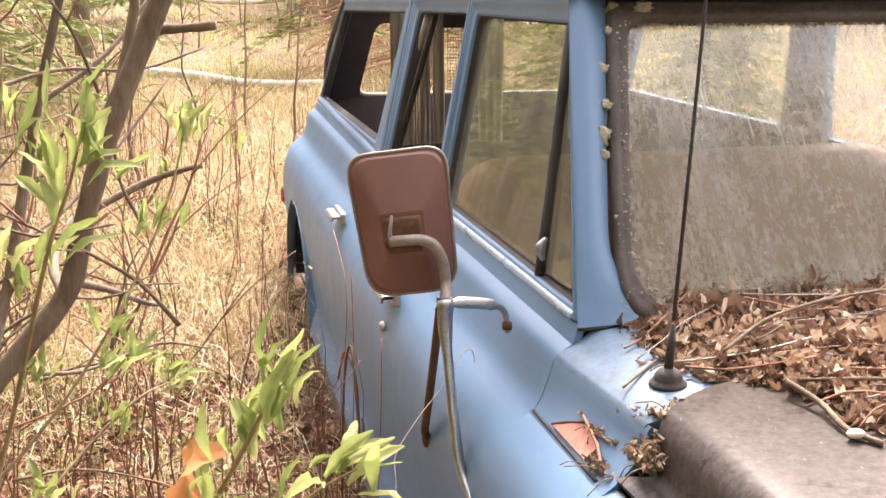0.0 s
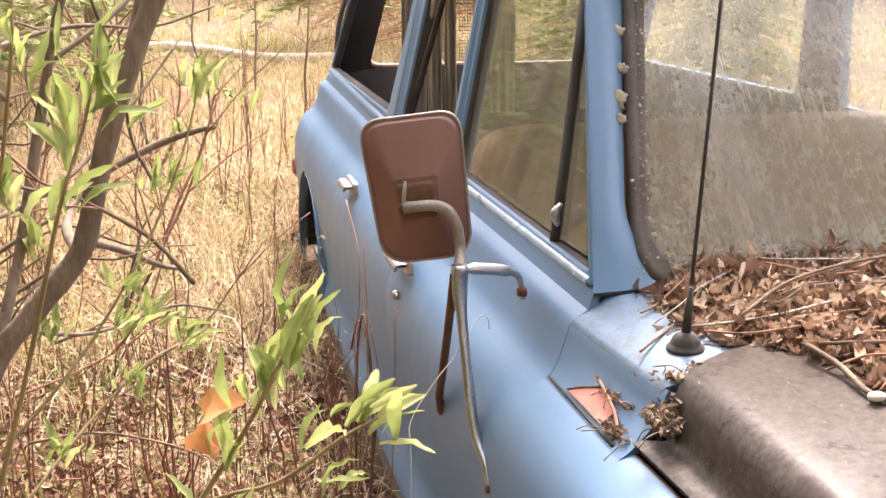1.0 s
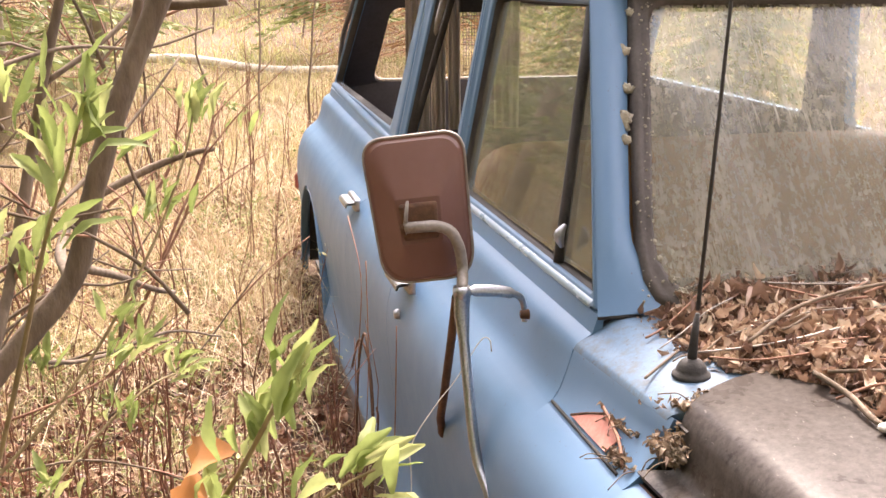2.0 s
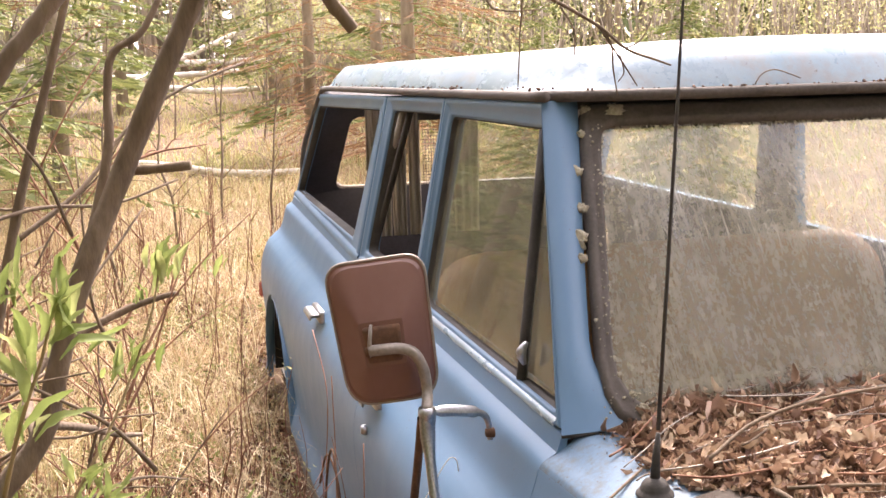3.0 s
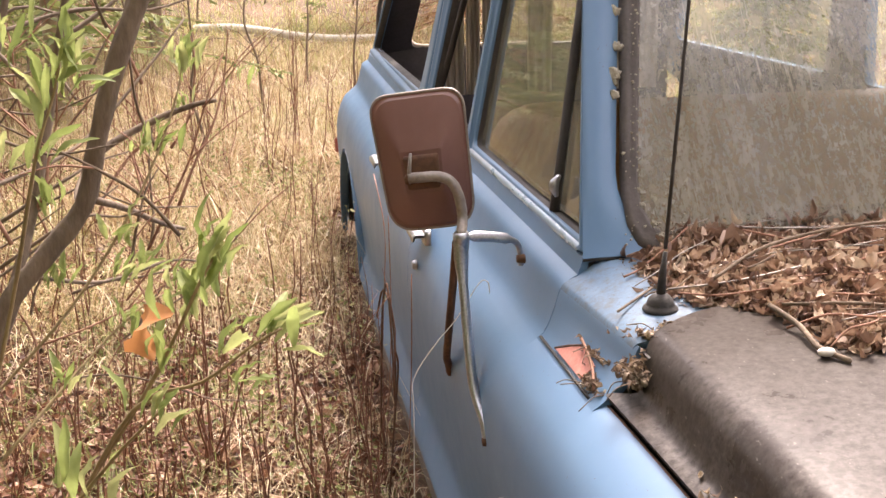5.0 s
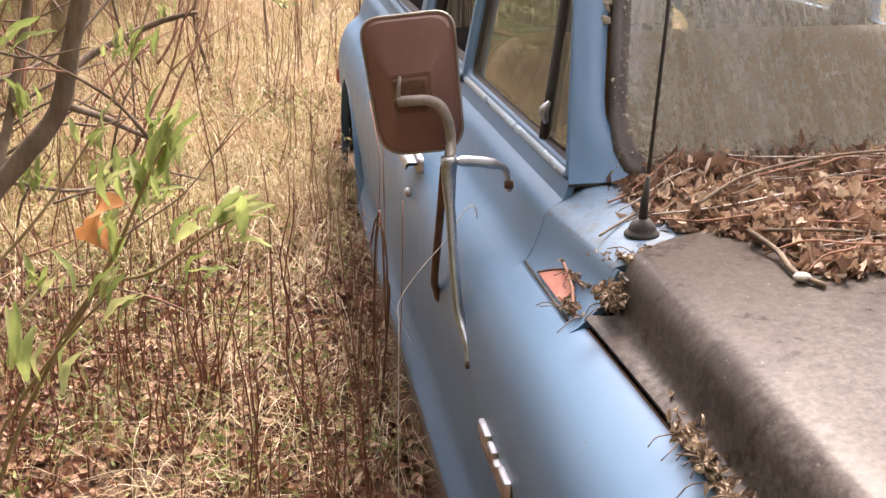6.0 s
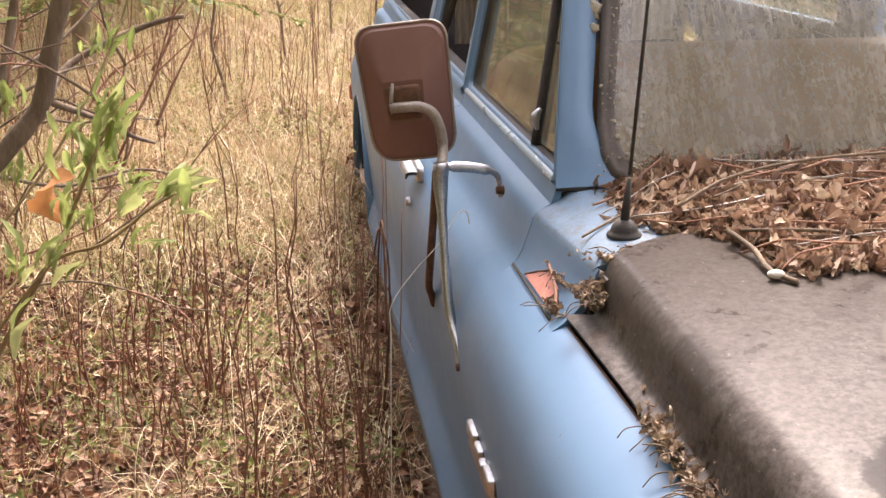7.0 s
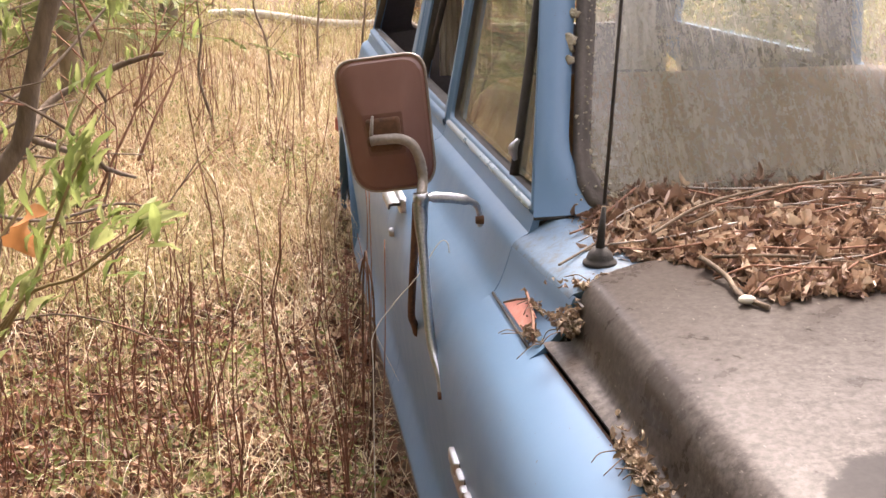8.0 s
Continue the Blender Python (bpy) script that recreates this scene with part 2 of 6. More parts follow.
CREAM = surface("bleached_cream_vinyl", (0.42, 0.38, 0.28), (0.62, 0.57, 0.44), 0.7, 0, 6.0, 120.0, 0.2)
VINYL = surface("orange_tan_vinyl", (0.17, 0.075, 0.022), (0.34, 0.16, 0.045), 0.5, 0, 5.0, 90.0, 0.2)
CLOTH = surface("grey_brown_curtain_cloth", (0.36, 0.30, 0.24), (0.62, 0.55, 0.45), 0.9, 0, 14.0, 200.0, 0.3, 0.002, (6, 6, 0.5))
LICHEN = surface("pale_lichen", (0.22, 0.19, 0.13), (0.58, 0.53, 0.42), 0.95, 0, 30.0, 200.0, 0.8, 0.004)
SEAL = surface("brown_grey_rubber_seal", (0.045, 0.036, 0.030), (0.12, 0.10, 0.088), 0.7, 0, 9.0, 120.0, 0.5)
FELT = surface("matted_dead_fibre", (0.09, 0.058, 0.040), (0.42, 0.33, 0.24), 0.95, 0, 55.0, 260.0, 1.0, 0.004, (1, 0.4, 1))
TAIL = surface("red_lamp_lens", (0.28, 0.06, 0.05), (0.40, 0.11, 0.09), 0.25)
NAVY = surface("dark_navy_inner_panel", (0.028, 0.026, 0.034), (0.062, 0.058, 0.070), 0.5, 0, 4.0, 60.0, 0.1)
BARK = surface("grey_brown_bark", (0.085, 0.060, 0.040), (0.25, 0.185, 0.130), 0.9, 0, 18.0, 110.0, 0.7, 0.004, (1, 1, 0.35))
TWIG = surface("red_brown_twig_bark", (0.18, 0.082, 0.052), (0.40, 0.215, 0.14), 0.8, 0, 20.0, 120.0, 0.4)
STEM = surface("dark_red_brown_stem_bark", (0.120, 0.047, 0.028), (0.27, 0.125, 0.075), 0.8, 0, 20.0, 120.0, 0.4)
SHOOT = surface("olive_brown_shoot_bark", (0.17, 0.12, 0.055), (0.34, 0.25, 0.12), 0.7, 0, 20.0, 120.0, 0.3)
# Bark lightened so that its colour carries the haze of the woods.
TRUNK = surface("forest_trunk_bark", (0.24, 0.20, 0.155), (0.52, 0.45, 0.36), 0.95, 0, 5.0, 30.0, 0.6, 0.01, (1, 1, 0.3))
BIRCH = surface("weathered_pale_log", (0.45, 0.40, 0.33), (0.80, 0.76, 0.68), 0.8, 0, 6.0, 40.0, 0.4)
STRAW = leafy("dry_grass", [(0.0, (0.27, 0.145, 0.08)), (0.35, (0.52, 0.365, 0.19)), (0.76, (0.80, 0.66, 0.41)), (0.82, (0.36, 0.34, 0.13)), (1.0, (0.48, 0.46, 0.20))], 0.55, 0.3, "island", ((1.1, 0.48, 0.68, 0.55, (0.36, 0.35, 0.12)), (2.7, 0.52, 0.72, 0.70, (0.30, 0.145, 0.080))))
LITTER = leafy("dead_leaves", [(0.0, (0.11, 0.058, 0.040)), (0.3, (0.28, 0.165, 0.112)), (0.7, (0.50, 0.345, 0.24)), (1.0, (0.80, 0.65, 0.49))], 0.5, 0.25)
GROUNDLEAF = leafy("red_brown_ground_leaves", [(0.0, (0.075, 0.030, 0.018)), (0.4, (0.20, 0.085, 0.050)), (0.78, (0.37, 0.190, 0.112)), (1.0, (0.62, 0.43, 0.29))], 0.6, 0.2)
MEADOW = leafy("clearing_grass", [(0.0, (0.36, 0.27, 0.13)), (0.35, (0.62, 0.49, 0.26)), (0.62, (0.78, 0.67, 0.40)), (0.70, (0.32, 0.35, 0.11)), (1.0, (0.48, 0.50, 0.19))], 0.55, 0.4, "island", ((0.6, 0.46, 0.62, 0.6, (0.38, 0.41, 0.13)),))
FLUFF = leafy("pale_caught_leaf", [(0.0, (0.17, 0.11, 0.075)), (0.5, (0.36, 0.26, 0.18)), (1.0, (0.60, 0.49, 0.36))], 0.7, 0.15)
PALESTRAW = leafy("pale_straw_stalks", [(0.0, (0.50, 0.37, 0.20)), (0.5, (0.70, 0.57, 0.35)), (1.0, (0.86, 0.76, 0.54))], 0.5, 0.2)
DEADLEAF = leafy("brown_fallen_leaf", [(0.0, (0.15, 0.080, 0.054)), (0.3, (0.33, 0.205, 0.140)), (0.65, (0.56, 0.40, 0.28)), (1.0, (0.86, 0.72, 0.55))], 0.5, 0.12, "object")
FRESH = leafy("fresh_willow_leaf", [(0.0, (0.22, 0.28, 0.08)), (0.6, (0.33, 0.39, 0.13)), (1.0, (0.45, 0.46, 0.20))], 0.6, 0.5, "object")
ORANGE = leafy("dry_orange_leaf", [(0.0, (0.55, 0.22, 0.07)), (1.0, (0.62, 0.28, 0.10))], 0.6, 0.4, "object")
# Leaf tones paled to stand in for haze over the distant bushes.
BUSHLEAF = leafy("spring_bush_leaves", [(0.0, (0.36, 0.38, 0.17)), (0.5, (0.52, 0.51, 0.24)), (1.0, (0.68, 0.62, 0.34))], 0.6, 0.55)
SPROUT = leafy("low_green_sprouts", [(0.0, (0.14, 0.16, 0.05)), (0.5, (0.23, 0.26, 0.085)), (1.0, (0.35, 0.37, 0.14))], 0.6, 0.4)
TREELEAF = leafy("dull_olive_tree_leaves", [(0.0, (0.13, 0.14, 0.07)), (0.5, (0.20, 0.205, 0.10)), (1.0, (0.30, 0.29, 0.15))], 0.6, 0.4)
NEEDLE = leafy("spruce_needles", [(0.0, (0.11, 0.14, 0.045)), (0.6, (0.23, 0.265, 0.09)), (1.0, (0.38, 0.39, 0.16))], 0.7, 0.4)
DRYNEEDLE = leafy("dry_spruce_twigs", [(0.0, (0.28, 0.15, 0.075)), (1.0, (0.54, 0.34, 0.18))], 0.8, 0.2)

# ---- mesh helpers ----
def part(name, bm, material, parent=None, label="", smooth=True):
    me = bpy.data.meshes.new(name)
    bm.normal_update()
    bm.to_mesh(me)
    bm.free()
    if smooth:
        me.shade_smooth()
    me.materials.append(material)
    ob = new(name, me)
    ob.parent = parent
    return tagged(ob, label)


def empty(name, where, label, category, group="", kind=""):
    ob = new(name)
    ob.location = where
    ob.empty_display_size = 0.1
    return tagged(ob, label, category, group, kind)


def grid(rows, close=False):
    """A sheet through rows of points."""
    bm = bmesh.new()
    vs = [[bm.verts.new(p) for p in row] for row in rows]
    for a, b in zip(vs, vs[1:]):
        n = len(a)
        for k in range(n if close else n - 1):
            bm.faces.new((a[k], a[(k + 1) % n], b[(k + 1) % n], b[k]))
    return bm


def sharpen(ob, angle):
    """Crisp edges where faces meet at more than the angle."""
    bm = bmesh.new()
    bm.from_mesh(ob.data)
    for e in bm.edges:
        if len(e.link_faces) == 2 and e.calc_face_angle(0) > radians(angle):
            e.smooth = False
    bm.to_mesh(ob.data)
    bm.free()
    return ob


def solid(ob, thick, offset=-1.0, crisp=40):
    """Gives a sheet its thickness, with crisp rims. offset -1: behind the sheet, 0: on both sides, 1: before it."""
    bm = bmesh.new()
    bm.from_mesh(ob.data)
    bm.normal_update()
    front, faces, rims = list(bm.verts), list(bm.faces), [e for e in bm.edges if len(e.link_faces) == 1]
    ends = [(e.verts[0], e.verts[1], e.link_faces[0]) for e in rims]
    flow = []
    for a, b, f in ends:
        vs = list(f.verts)
        flow.append((a, b) if vs[(vs.index(a) + 1) % len(vs)] is b else (b, a))
    shift = {v: v.normal * thick for v in front}
    back = {v: bm.verts.new(v.co - shift[v] * (1 - offset) / 2) for v in front}
    for v in front:
        v.co = v.co + shift[v] * (1 + offset) / 2
    for f in faces:
        bm.faces.new([back[v] for v in reversed(f.verts)])
    for a, b in flow:
        bm.faces.new((b, a, back[a], back[b]))
    bm.normal_update()
    for f in bm.faces:
        f.smooth = True
    for e in bm.edges:
        if len(e.link_faces) == 2 and e.calc_face_angle(0) > radians(crisp):
            e.smooth = False
    bm.to_mesh(ob.data)
    bm.free()
    return ob


def bevel(ob, width, segments=2, angle=35):
    s = ob.modifiers.new("edges", "BEVEL")
    s.width, s.segments, s.limit_method, s.angle_limit = width, segments, "ANGLE", radians(angle)
    return ob


def box_bm(x0, y0, z0, x1, y1, z1):
    bm = bmesh.new()
    bmesh.ops.create_cube(bm, size=1, matrix=Matrix.Translation(((x0 + x1) / 2, (y0 + y1) / 2, (z0 + z1) / 2)) @ Matrix.Diagonal((x1 - x0, y1 - y0, z1 - z0, 1)))
    return bm


def tube_into(bm, pts, radii, sides=6):
    """A round bar along the points."""
    rings = []
    pts = [Vector(p) for p in pts]
    for i, p in enumerate(pts):
        d = (pts[min(i + 1, len(pts) - 1)] - pts[max(i - 1, 0)]).normalized()
        u = d.cross(Vector((0.13, 0.31, 0.94))).normalized()
        w = d.cross(u)
        r = radii[i] if isinstance(radii, (list, tuple)) else radii
        rings.append([bm.verts.new(p + r * (u * math.cos(a) + w * math.sin(a))) for a in (2 * math.pi * k / sides for k in range(sides))])
    for a, b in zip(rings, rings[1:]):
        for k in range(sides):
            bm.faces.new((a[k], a[(k + 1) % sides], b[(k + 1) % sides], b[k]))
    bm.faces.new(rings[0][::-1])
    bm.faces.new(rings[-1])
    return bm


def tube(pts, radii, sides=8):
    return tube_into(bmesh.new(), pts, radii, sides)


def smooth_path(pts, n=6):
    """Catmull-Rom through the points."""
    pts = [Vector(p) for p in pts]
    q = [2 * pts[0] - pts[1], *pts, 2 * pts[-1] - pts[-2]]
    out = []
    for i in range(1, len(q) - 2):
        for k in range(n):
            t = k / n
            a, b, c, d = q[i - 1 : i + 3]
            out.append(0.5 * (2 * b + (c - a) * t + (2 * a - 5 * b + 4 * c - d) * t * t + (3 * b - a - 3 * c + d) * t ** 3))
    return out + [pts[-1]]


# ---- ground ----
def ground_z(x, y):
    z = 0.20 + 0.07 * max(0.0, y - 1.0)
    if y > 24:
        z = 0.20 + 0.07 * 23 + 0.02 * (y - 24)
    d = noise.noise(Vector((x * 0.5, y * 0.5, 3.1))) * 0.10 + noise.noise(Vector((x * 1.7, y * 1.7, 7.7))) * 0.04
    return z + d * min(1.0, 0.35 + 0.08 * max(0, y))


def spaced(a, b, step, grow, far):
    out, s = [a], step
    while out[-1] < b:
        out.append(out[-1] + s)
    while out[-1] < far:
        s *= grow
        out.append(out[-1] + s)
    return out


ys = [-v for v in spaced(6, 6, 1.0, 1.35, 400)[::-1]] + spaced(-5.8, 14, 0.22, 1.25, 900)
xs = [-v for v in spaced(6, 6, 1.0, 1.35, 700)[::-1]] + spaced(-5.8, 8, 0.22, 1.3, 700)
ground = part("ground", grid([[(x, y, ground_z(x, y)) for x in xs] for y in ys]), SOIL)
tagged(ground, "brown forest soil with dead leaves and straw", "ground", kind="structure")

# ---- the car ----
CX = 0.985     # its middle
car = empty("station_wagon", (CX, 1.2, 0.2), "abandoned old station wagon in faded blue with dark hood", "car")
bpy.context.view_layer.update()


def cpart(name, bm, material, label="", parent=None, smooth=True):
    own = parent or car
    ob = part(name, bm, material, own, label, smooth)
    ob.matrix_parent_inverse = car.matrix_world.inverted()
    if parent:
        ob.matrix_parent_inverse = Matrix.Identity(4)
    return ob


def flip(bm):
    """The same sheet on the other side of the car."""
    for v in bm.verts:
        v.co.x = 2 * CX - v.co.x
    bmesh.ops.reverse_faces(bm, faces=bm.faces)
    return bm


LOWER = [(0.10, 0.23), (0.030, 0.25), (0.006, 0.29), (-0.002, 0.386)]
SIDE = [(0.010, 0.390), (-0.006, 0.396), (-0.016, 0.412), (-0.014, 0.432), (0.002, 0.482), (0.011, 0.520), (0.009, 0.58), (-0.003, 0.70), (-0.013, 0.80), (-0.016, 0.86), (-0.013, 0.915),
        (-0.005, 0.956), (0.010, 0.993), (0.032, 1.026), (0.074, 1.055), (0.090, 1.071), (0.101, 1.096), (0.111, 1.126), (0.118, 1.148), (0.128, 1.160), (0.150, 1.172)]
SILLZ = [(0.155, 1.185), (0.160, 1.203), (0.178, 1.209)]


def finer(profile):
    return [(p.x, p.y) for p in (Vector((q.x, q.y)) for q in smooth_path([(x, z, 0) for x, z in profile], 2))]


SIDE_F = finer(SIDE)


def tuck(y):
    """How far the side draws in towards the rear end and the nose."""
    return 0.12 * max(0.0, (y - 3.5) / 0.3) ** 3 + 0.12 * max(0.0, (-y - 0.9) / 0.6) ** 2


def kick(y, z):
    return 0.045 * max(0, min(1, (y - 1.9) / 1.6)) * max(0, min(1, (z - 0.9) / 0.25))


def panel(profile, y0, y1, n=12, lift=lambda y, z: 0.0):
    return grid([[(x + tuck(y), y, z + lift(y, z)) for x, z in profile] for y in (y0 + (y1 - y0) * k / n for k in range(n + 1))])


ARCH_Y, ARCH_Z, ARCH_R = 3.02, 0.44, 0.43


def quarter(profile, y0, y1, n=48):
    """The rear side with its wheel opening."""
    rows = []
    for k in range(n + 1):
        y = y0 + (y1 - y0) * k / n
        d = ARCH_R ** 2 - (y - ARCH_Y) ** 2
        low = ARCH_Z + math.sqrt(d) if d > 0 else 0.0
        row = []
        for i, (x, z) in enumerate(profile):
            zz = max(z, low + 0.0005 * i)
            rim = max(0.0, 1 - max(0.0, zz - low) / 0.05) * 0.006 if d > 0 else 0.0
            row.append((x + tuck(y) - rim, y, zz + kick(y, zz)))
        rows.append(row)
    return grid(rows)


G = 0.0013
FULL = SIDE_F + SILLZ
doors = {}
for nm, y0, y1 in (("front_door", -0.0055 - G, 1.068), ("rear_door", 1.068, 1.862)):
    doors[nm] = solid(cpart(nm, panel(FULL, y0 + G, y1 - G, 14, kick), BLUE), 0.014, -1.0)
solid(cpart("rear_quarter", quarter(FULL, 1.862 + G, 3.78), BLUE), 0.014, -1.0)
solid(cpart("rocker_panel", panel(LOWER, -0.30, 2.58, 30), SILL, "dusty grey rocker panel"), 0.01, -1.0)
FEND = finer(SIDE[:15])
FEND_IN = FEND + [(0.098, 1.0635)]


def drift(y):
    """How far the gap beside the hood runs inwards towards the nose."""
    return 0.018 * max(0.0, min(1.3, (-0.33 - y) / 0.36))


def fender_at(x, y, z):
    return (x + tuck(y) + drift(y) * max(0.0, min(1.0, (x - 0.0) / 0.075)), y, z - 0.05 * max(0.0, (-0.33 - y) / 1.12) ** 1.5)


solid(cpart("front_fender", grid([[fender_at(x, -1.50 + 1.495 * k / 46 - G * 0.4, z) for x, z in FEND_IN] for k in range(47)]), BLUE), 0.014, -1.0)
# the step under the cowl runs on from the doors
STEP = SIDE_F[-13:]


def widen(y, x, z):
    """The step stands further in at the hood."""
    f = max(0.0, min(1.0, (-0.01 - y) / 0.33))
    return 0.026 * f * max(0.0, min(1.0, (z - 1.058) / 0.05)) * max(0.0, min(1.0, 1 - (x - 0.13) / 0.16))


# the far side
solid(cpart("far_side", flip(panel(FULL, -0.005, 3.78, 30, kick)), BLUE), 0.014, -1.0)
solid(cpart("far_fender", flip(panel(FEND, -1.50, -0.01, 20)), BLUE), 0.014, -1.0)
solid(cpart("far_rocker", flip(panel(LOWER, -0.30, 3.75, 20)), SILL), 0.01, -1.0)
# inner shell behind the gaps, floor and bulkhead
cpart("inner_panel", grid([[(0.06, y, 0.30), (0.055, y, 0.9), (0.10, y, 1.02), (0.15, y, 1.10), (0.185, y, 1.17)] for y in (-0.30, 0.5, 1.0, 1.5, 2.0, 2.5)]), NAVY, "dark navy inner panel")
cpart("far_trim", flip(grid([[(0.16, y, 0.42), (0.17, y, 0.9), (0.19, y, 1.15), (0.205, y, 1.225)] for y in (0.0, 0.9, 1.8, 2.7, 3.6)])), DARK, "dark worn inner trim")
cpart("headliner", grid([[(x, y, 1.745 + 0.05 * (1 - ((x - CX) / 0.72) ** 2)) for x in (0.29, 0.5, CX, 1.47, 2 * CX - 0.29)] for y in (0.36, 1.3, 2.3, 3.25)]), DARK, "dark stained headliner")
cpart("floor_pan", box_bm(0.06, -0.30, 0.34, 2 * CX - 0.06, 3.70, 0.40), DARK, smooth=False)
cpart("bulkhead", box_bm(0.17, -0.16, 0.40, 2 * CX - 0.17, -0.12, 1.10), DARK, smooth=False)
dash = cpart("dashboard", box_bm(0.20, 0.10, 0.95, 2 * CX - 0.20, 0.36, 1.15), DARK, smooth=False)
bevel(cpart("dash_pad", box_bm(0.52, 0.06, 1.150, 2 * CX - 0.24, 0.31, 1.178), CREAM, "sun-bleached cream dashboard top", dash, False), 0.01)
cpart("engine_bay_floor", box_bm(0.14, -1.45, 0.40, 2 * CX - 0.14, -0.20, 0.46), RUST, smooth=False)
cpart("inner_fender", grid([[(0.13, y, 0.40), (0.12, y, 1.04)] for y in (-1.45, -0.8, -0.16)]), DARK)
cpart("wheel_housing", grid([[(x, ARCH_Y + (ARCH_R + 0.01) * math.cos(a), ARCH_Z + (ARCH_R + 0.01) * math.sin(a)) for x in (0.02, 0.18, 0.36)] for a in (math.pi * k / 16 for k in range(17))]), RUBBER)
cpart("wheel_housing_wall", box_bm(0.355, 2.55, 0.30, 0.375, 3.50, 0.86), RUBBER, smooth=False)
lip = [(x, y, z) for x, y, z in ((tuck(ARCH_Y + ARCH_R * math.cos(a)) - 0.008, ARCH_Y + ARCH_R * math.cos(a), ARCH_Z + ARCH_R * math.sin(a)) for a in (0.05 + (math.pi - 0.1) * k / 24 for k in range(25)))]
cpart("wheel_arch_lip", tube(lip, 0.005, 8), BLUE)


def lathe(profile, centre, n=32):
    """Turned about a line along x."""
    return grid([[(centre[0] + x, centre[1] + r * math.cos(a), centre[2] + r * math.sin(a)) for x, r in profile] for a in (2 * math.pi * k / n for k in range(n + 1))])


wheel = cpart("rear_wheel", lathe([(0.0, 0.19), (0.02, 0.20), (0.03, 0.05), (0.03, 0.0)], (0.12, ARCH_Y, 0.40)), RUST, "rusty steel wheel")
cpart("tyre", lathe([(0.02, 0.19), (-0.02, 0.24), (-0.025, 0.30), (0.0, 0.345), (0.03, 0.355), (0.16, 0.355), (0.19, 0.34), (0.20, 0.28), (0.18, 0.19)], (0.10, ARCH_Y, 0.40)), RUBBER, "black weathered tyre", wheel)

# hood: ledge, step and flat middle, with a rounded rear corner
HX = [(0.104, 1.0680), (0.112, 1.0715), (0.122, 1.0735), (0.132, 1.0760), (0.141, 1.0810), (0.148, 1.0895), (0.1535, 1.1010), (0.158, 1.1160), (0.1625, 1.1340), (0.168, 1.1510), (0.176, 1.1625), (0.192, 1.1700), (0.26, 1.177), (0.45, 1.186), (0.70, 1.192), (CX, 1.195)]
HX = [(p.x, p.y) for p in smooth_path([(x, z, 0) for x, z in HX], 3)]
HX = HX + [(2 * CX - x, z) for x, z in HX[-2::-1]]


def cowl_front(x):
    """The line along which the cowl ends before the hood, swept forward at its corners."""
    d = min(x, 2 * CX - x)
    y = -0.262 - 0.088 * min(1.0, max(0.0, (0.33 - d) / 0.185)) ** 2
    return y + 0.035 * max(0.0, min(1.0, (0.147 - d) / 0.04))


def hood_rear(x):
    return cowl_front(x) - 0.017


def hood_at(x, s):
    z = np.interp(x, [p[0] for p in HX], [p[1] for p in HX])
    y = hood_rear(x) * (1 - s) - 1.45 * s
    d = min(x, 2 * CX - x)
    slide = drift(y) * max(0.0, min(1.0, (0.165 - d) / 0.05))
    return (x + (slide if x < CX else -slide), y, float(z) - 0.05 * s ** 1.5 - 0.035 * max(0, s - 0.8))


hood = solid(cpart("hood", grid([[hood_at(x, k / 40) for x, z in HX] for k in range(41)]), HOOD, "weathered dark brown hood with pale bloom and painted ledge sheen"), 0.012, -1.0)
grille = cpart("grille", box_bm(0.12, -1.50, 0.55, 2 * CX - 0.12, -1.44, 1.06), CHROME, "dull chrome grille", smooth=False)

# cowl between hood and windshield: blue plateau with its step on both sides
CW = [(0.118, 1.148), (0.122, 1.155), (0.128, 1.160), (0.150, 1.170), (0.19, 1.1755), (0.26, 1.180), (0.45, 1.19), (0.70, 1.195), (CX, 1.197)]
CW = [(p.x, p.y) for p in smooth_path([(x, z, 0) for x, z in CW], 3)]
CW = CW + [(2 * CX - x, z) for x, z in CW[-2::-1]]


def cowl_at(x, z, s):
    d = min(x, 2 * CX - x)
    inner = max(0.0, min(1.0, (d - 0.17) / 0.06))
    rise = max(0.0, min(1.0, (d - 0.15) / 0.05))
    y = cowl_front(x) * (1 - s) + (-0.005 - G * 0.4 + inner * 0.03) * s
    w = widen(y, d, z)
    return (x + (w if x < CX else -w), y, z + 0.022 * max(inner, rise) * s)


solid(cpart("cowl", grid([[cowl_at(x, z, k / 14) for x, z in CW] for k in range(15)]), DUSTY, "dusty speckled blue cowl panel"), 0.012, -1.0)
for far in (False, True):
    ends = [-0.005 - G * 0.4 - 0.332 * k / 16 for k in range(16, -1, -1)]
    bm = grid([[(x + widen(y, x, z) + 0.0008, y, z) for x, z in STEP if z < 1.1555] for y in ends])
    solid(cpart("cowl_step", flip(bm) if far else bm, BLUE), 0.012, -1.0)
cpart("hood_gap", grid([[(x, cowl_front(x) + 0.012, z), (x, cowl_front(x) - 0.030, z)] for x, z in [(0.15 + (2 * CX - 0.30) * k / 40, 1.150) for k in range(41)]]), RUBBER, "dark strip in the hood gap")


# greenhouse
def gx(z):
    return 0.162 + 0.185 * (z - 1.20)


def on_side(y, z, out=0.0):
    return (gx(z) - out + tuck(y), y, z)


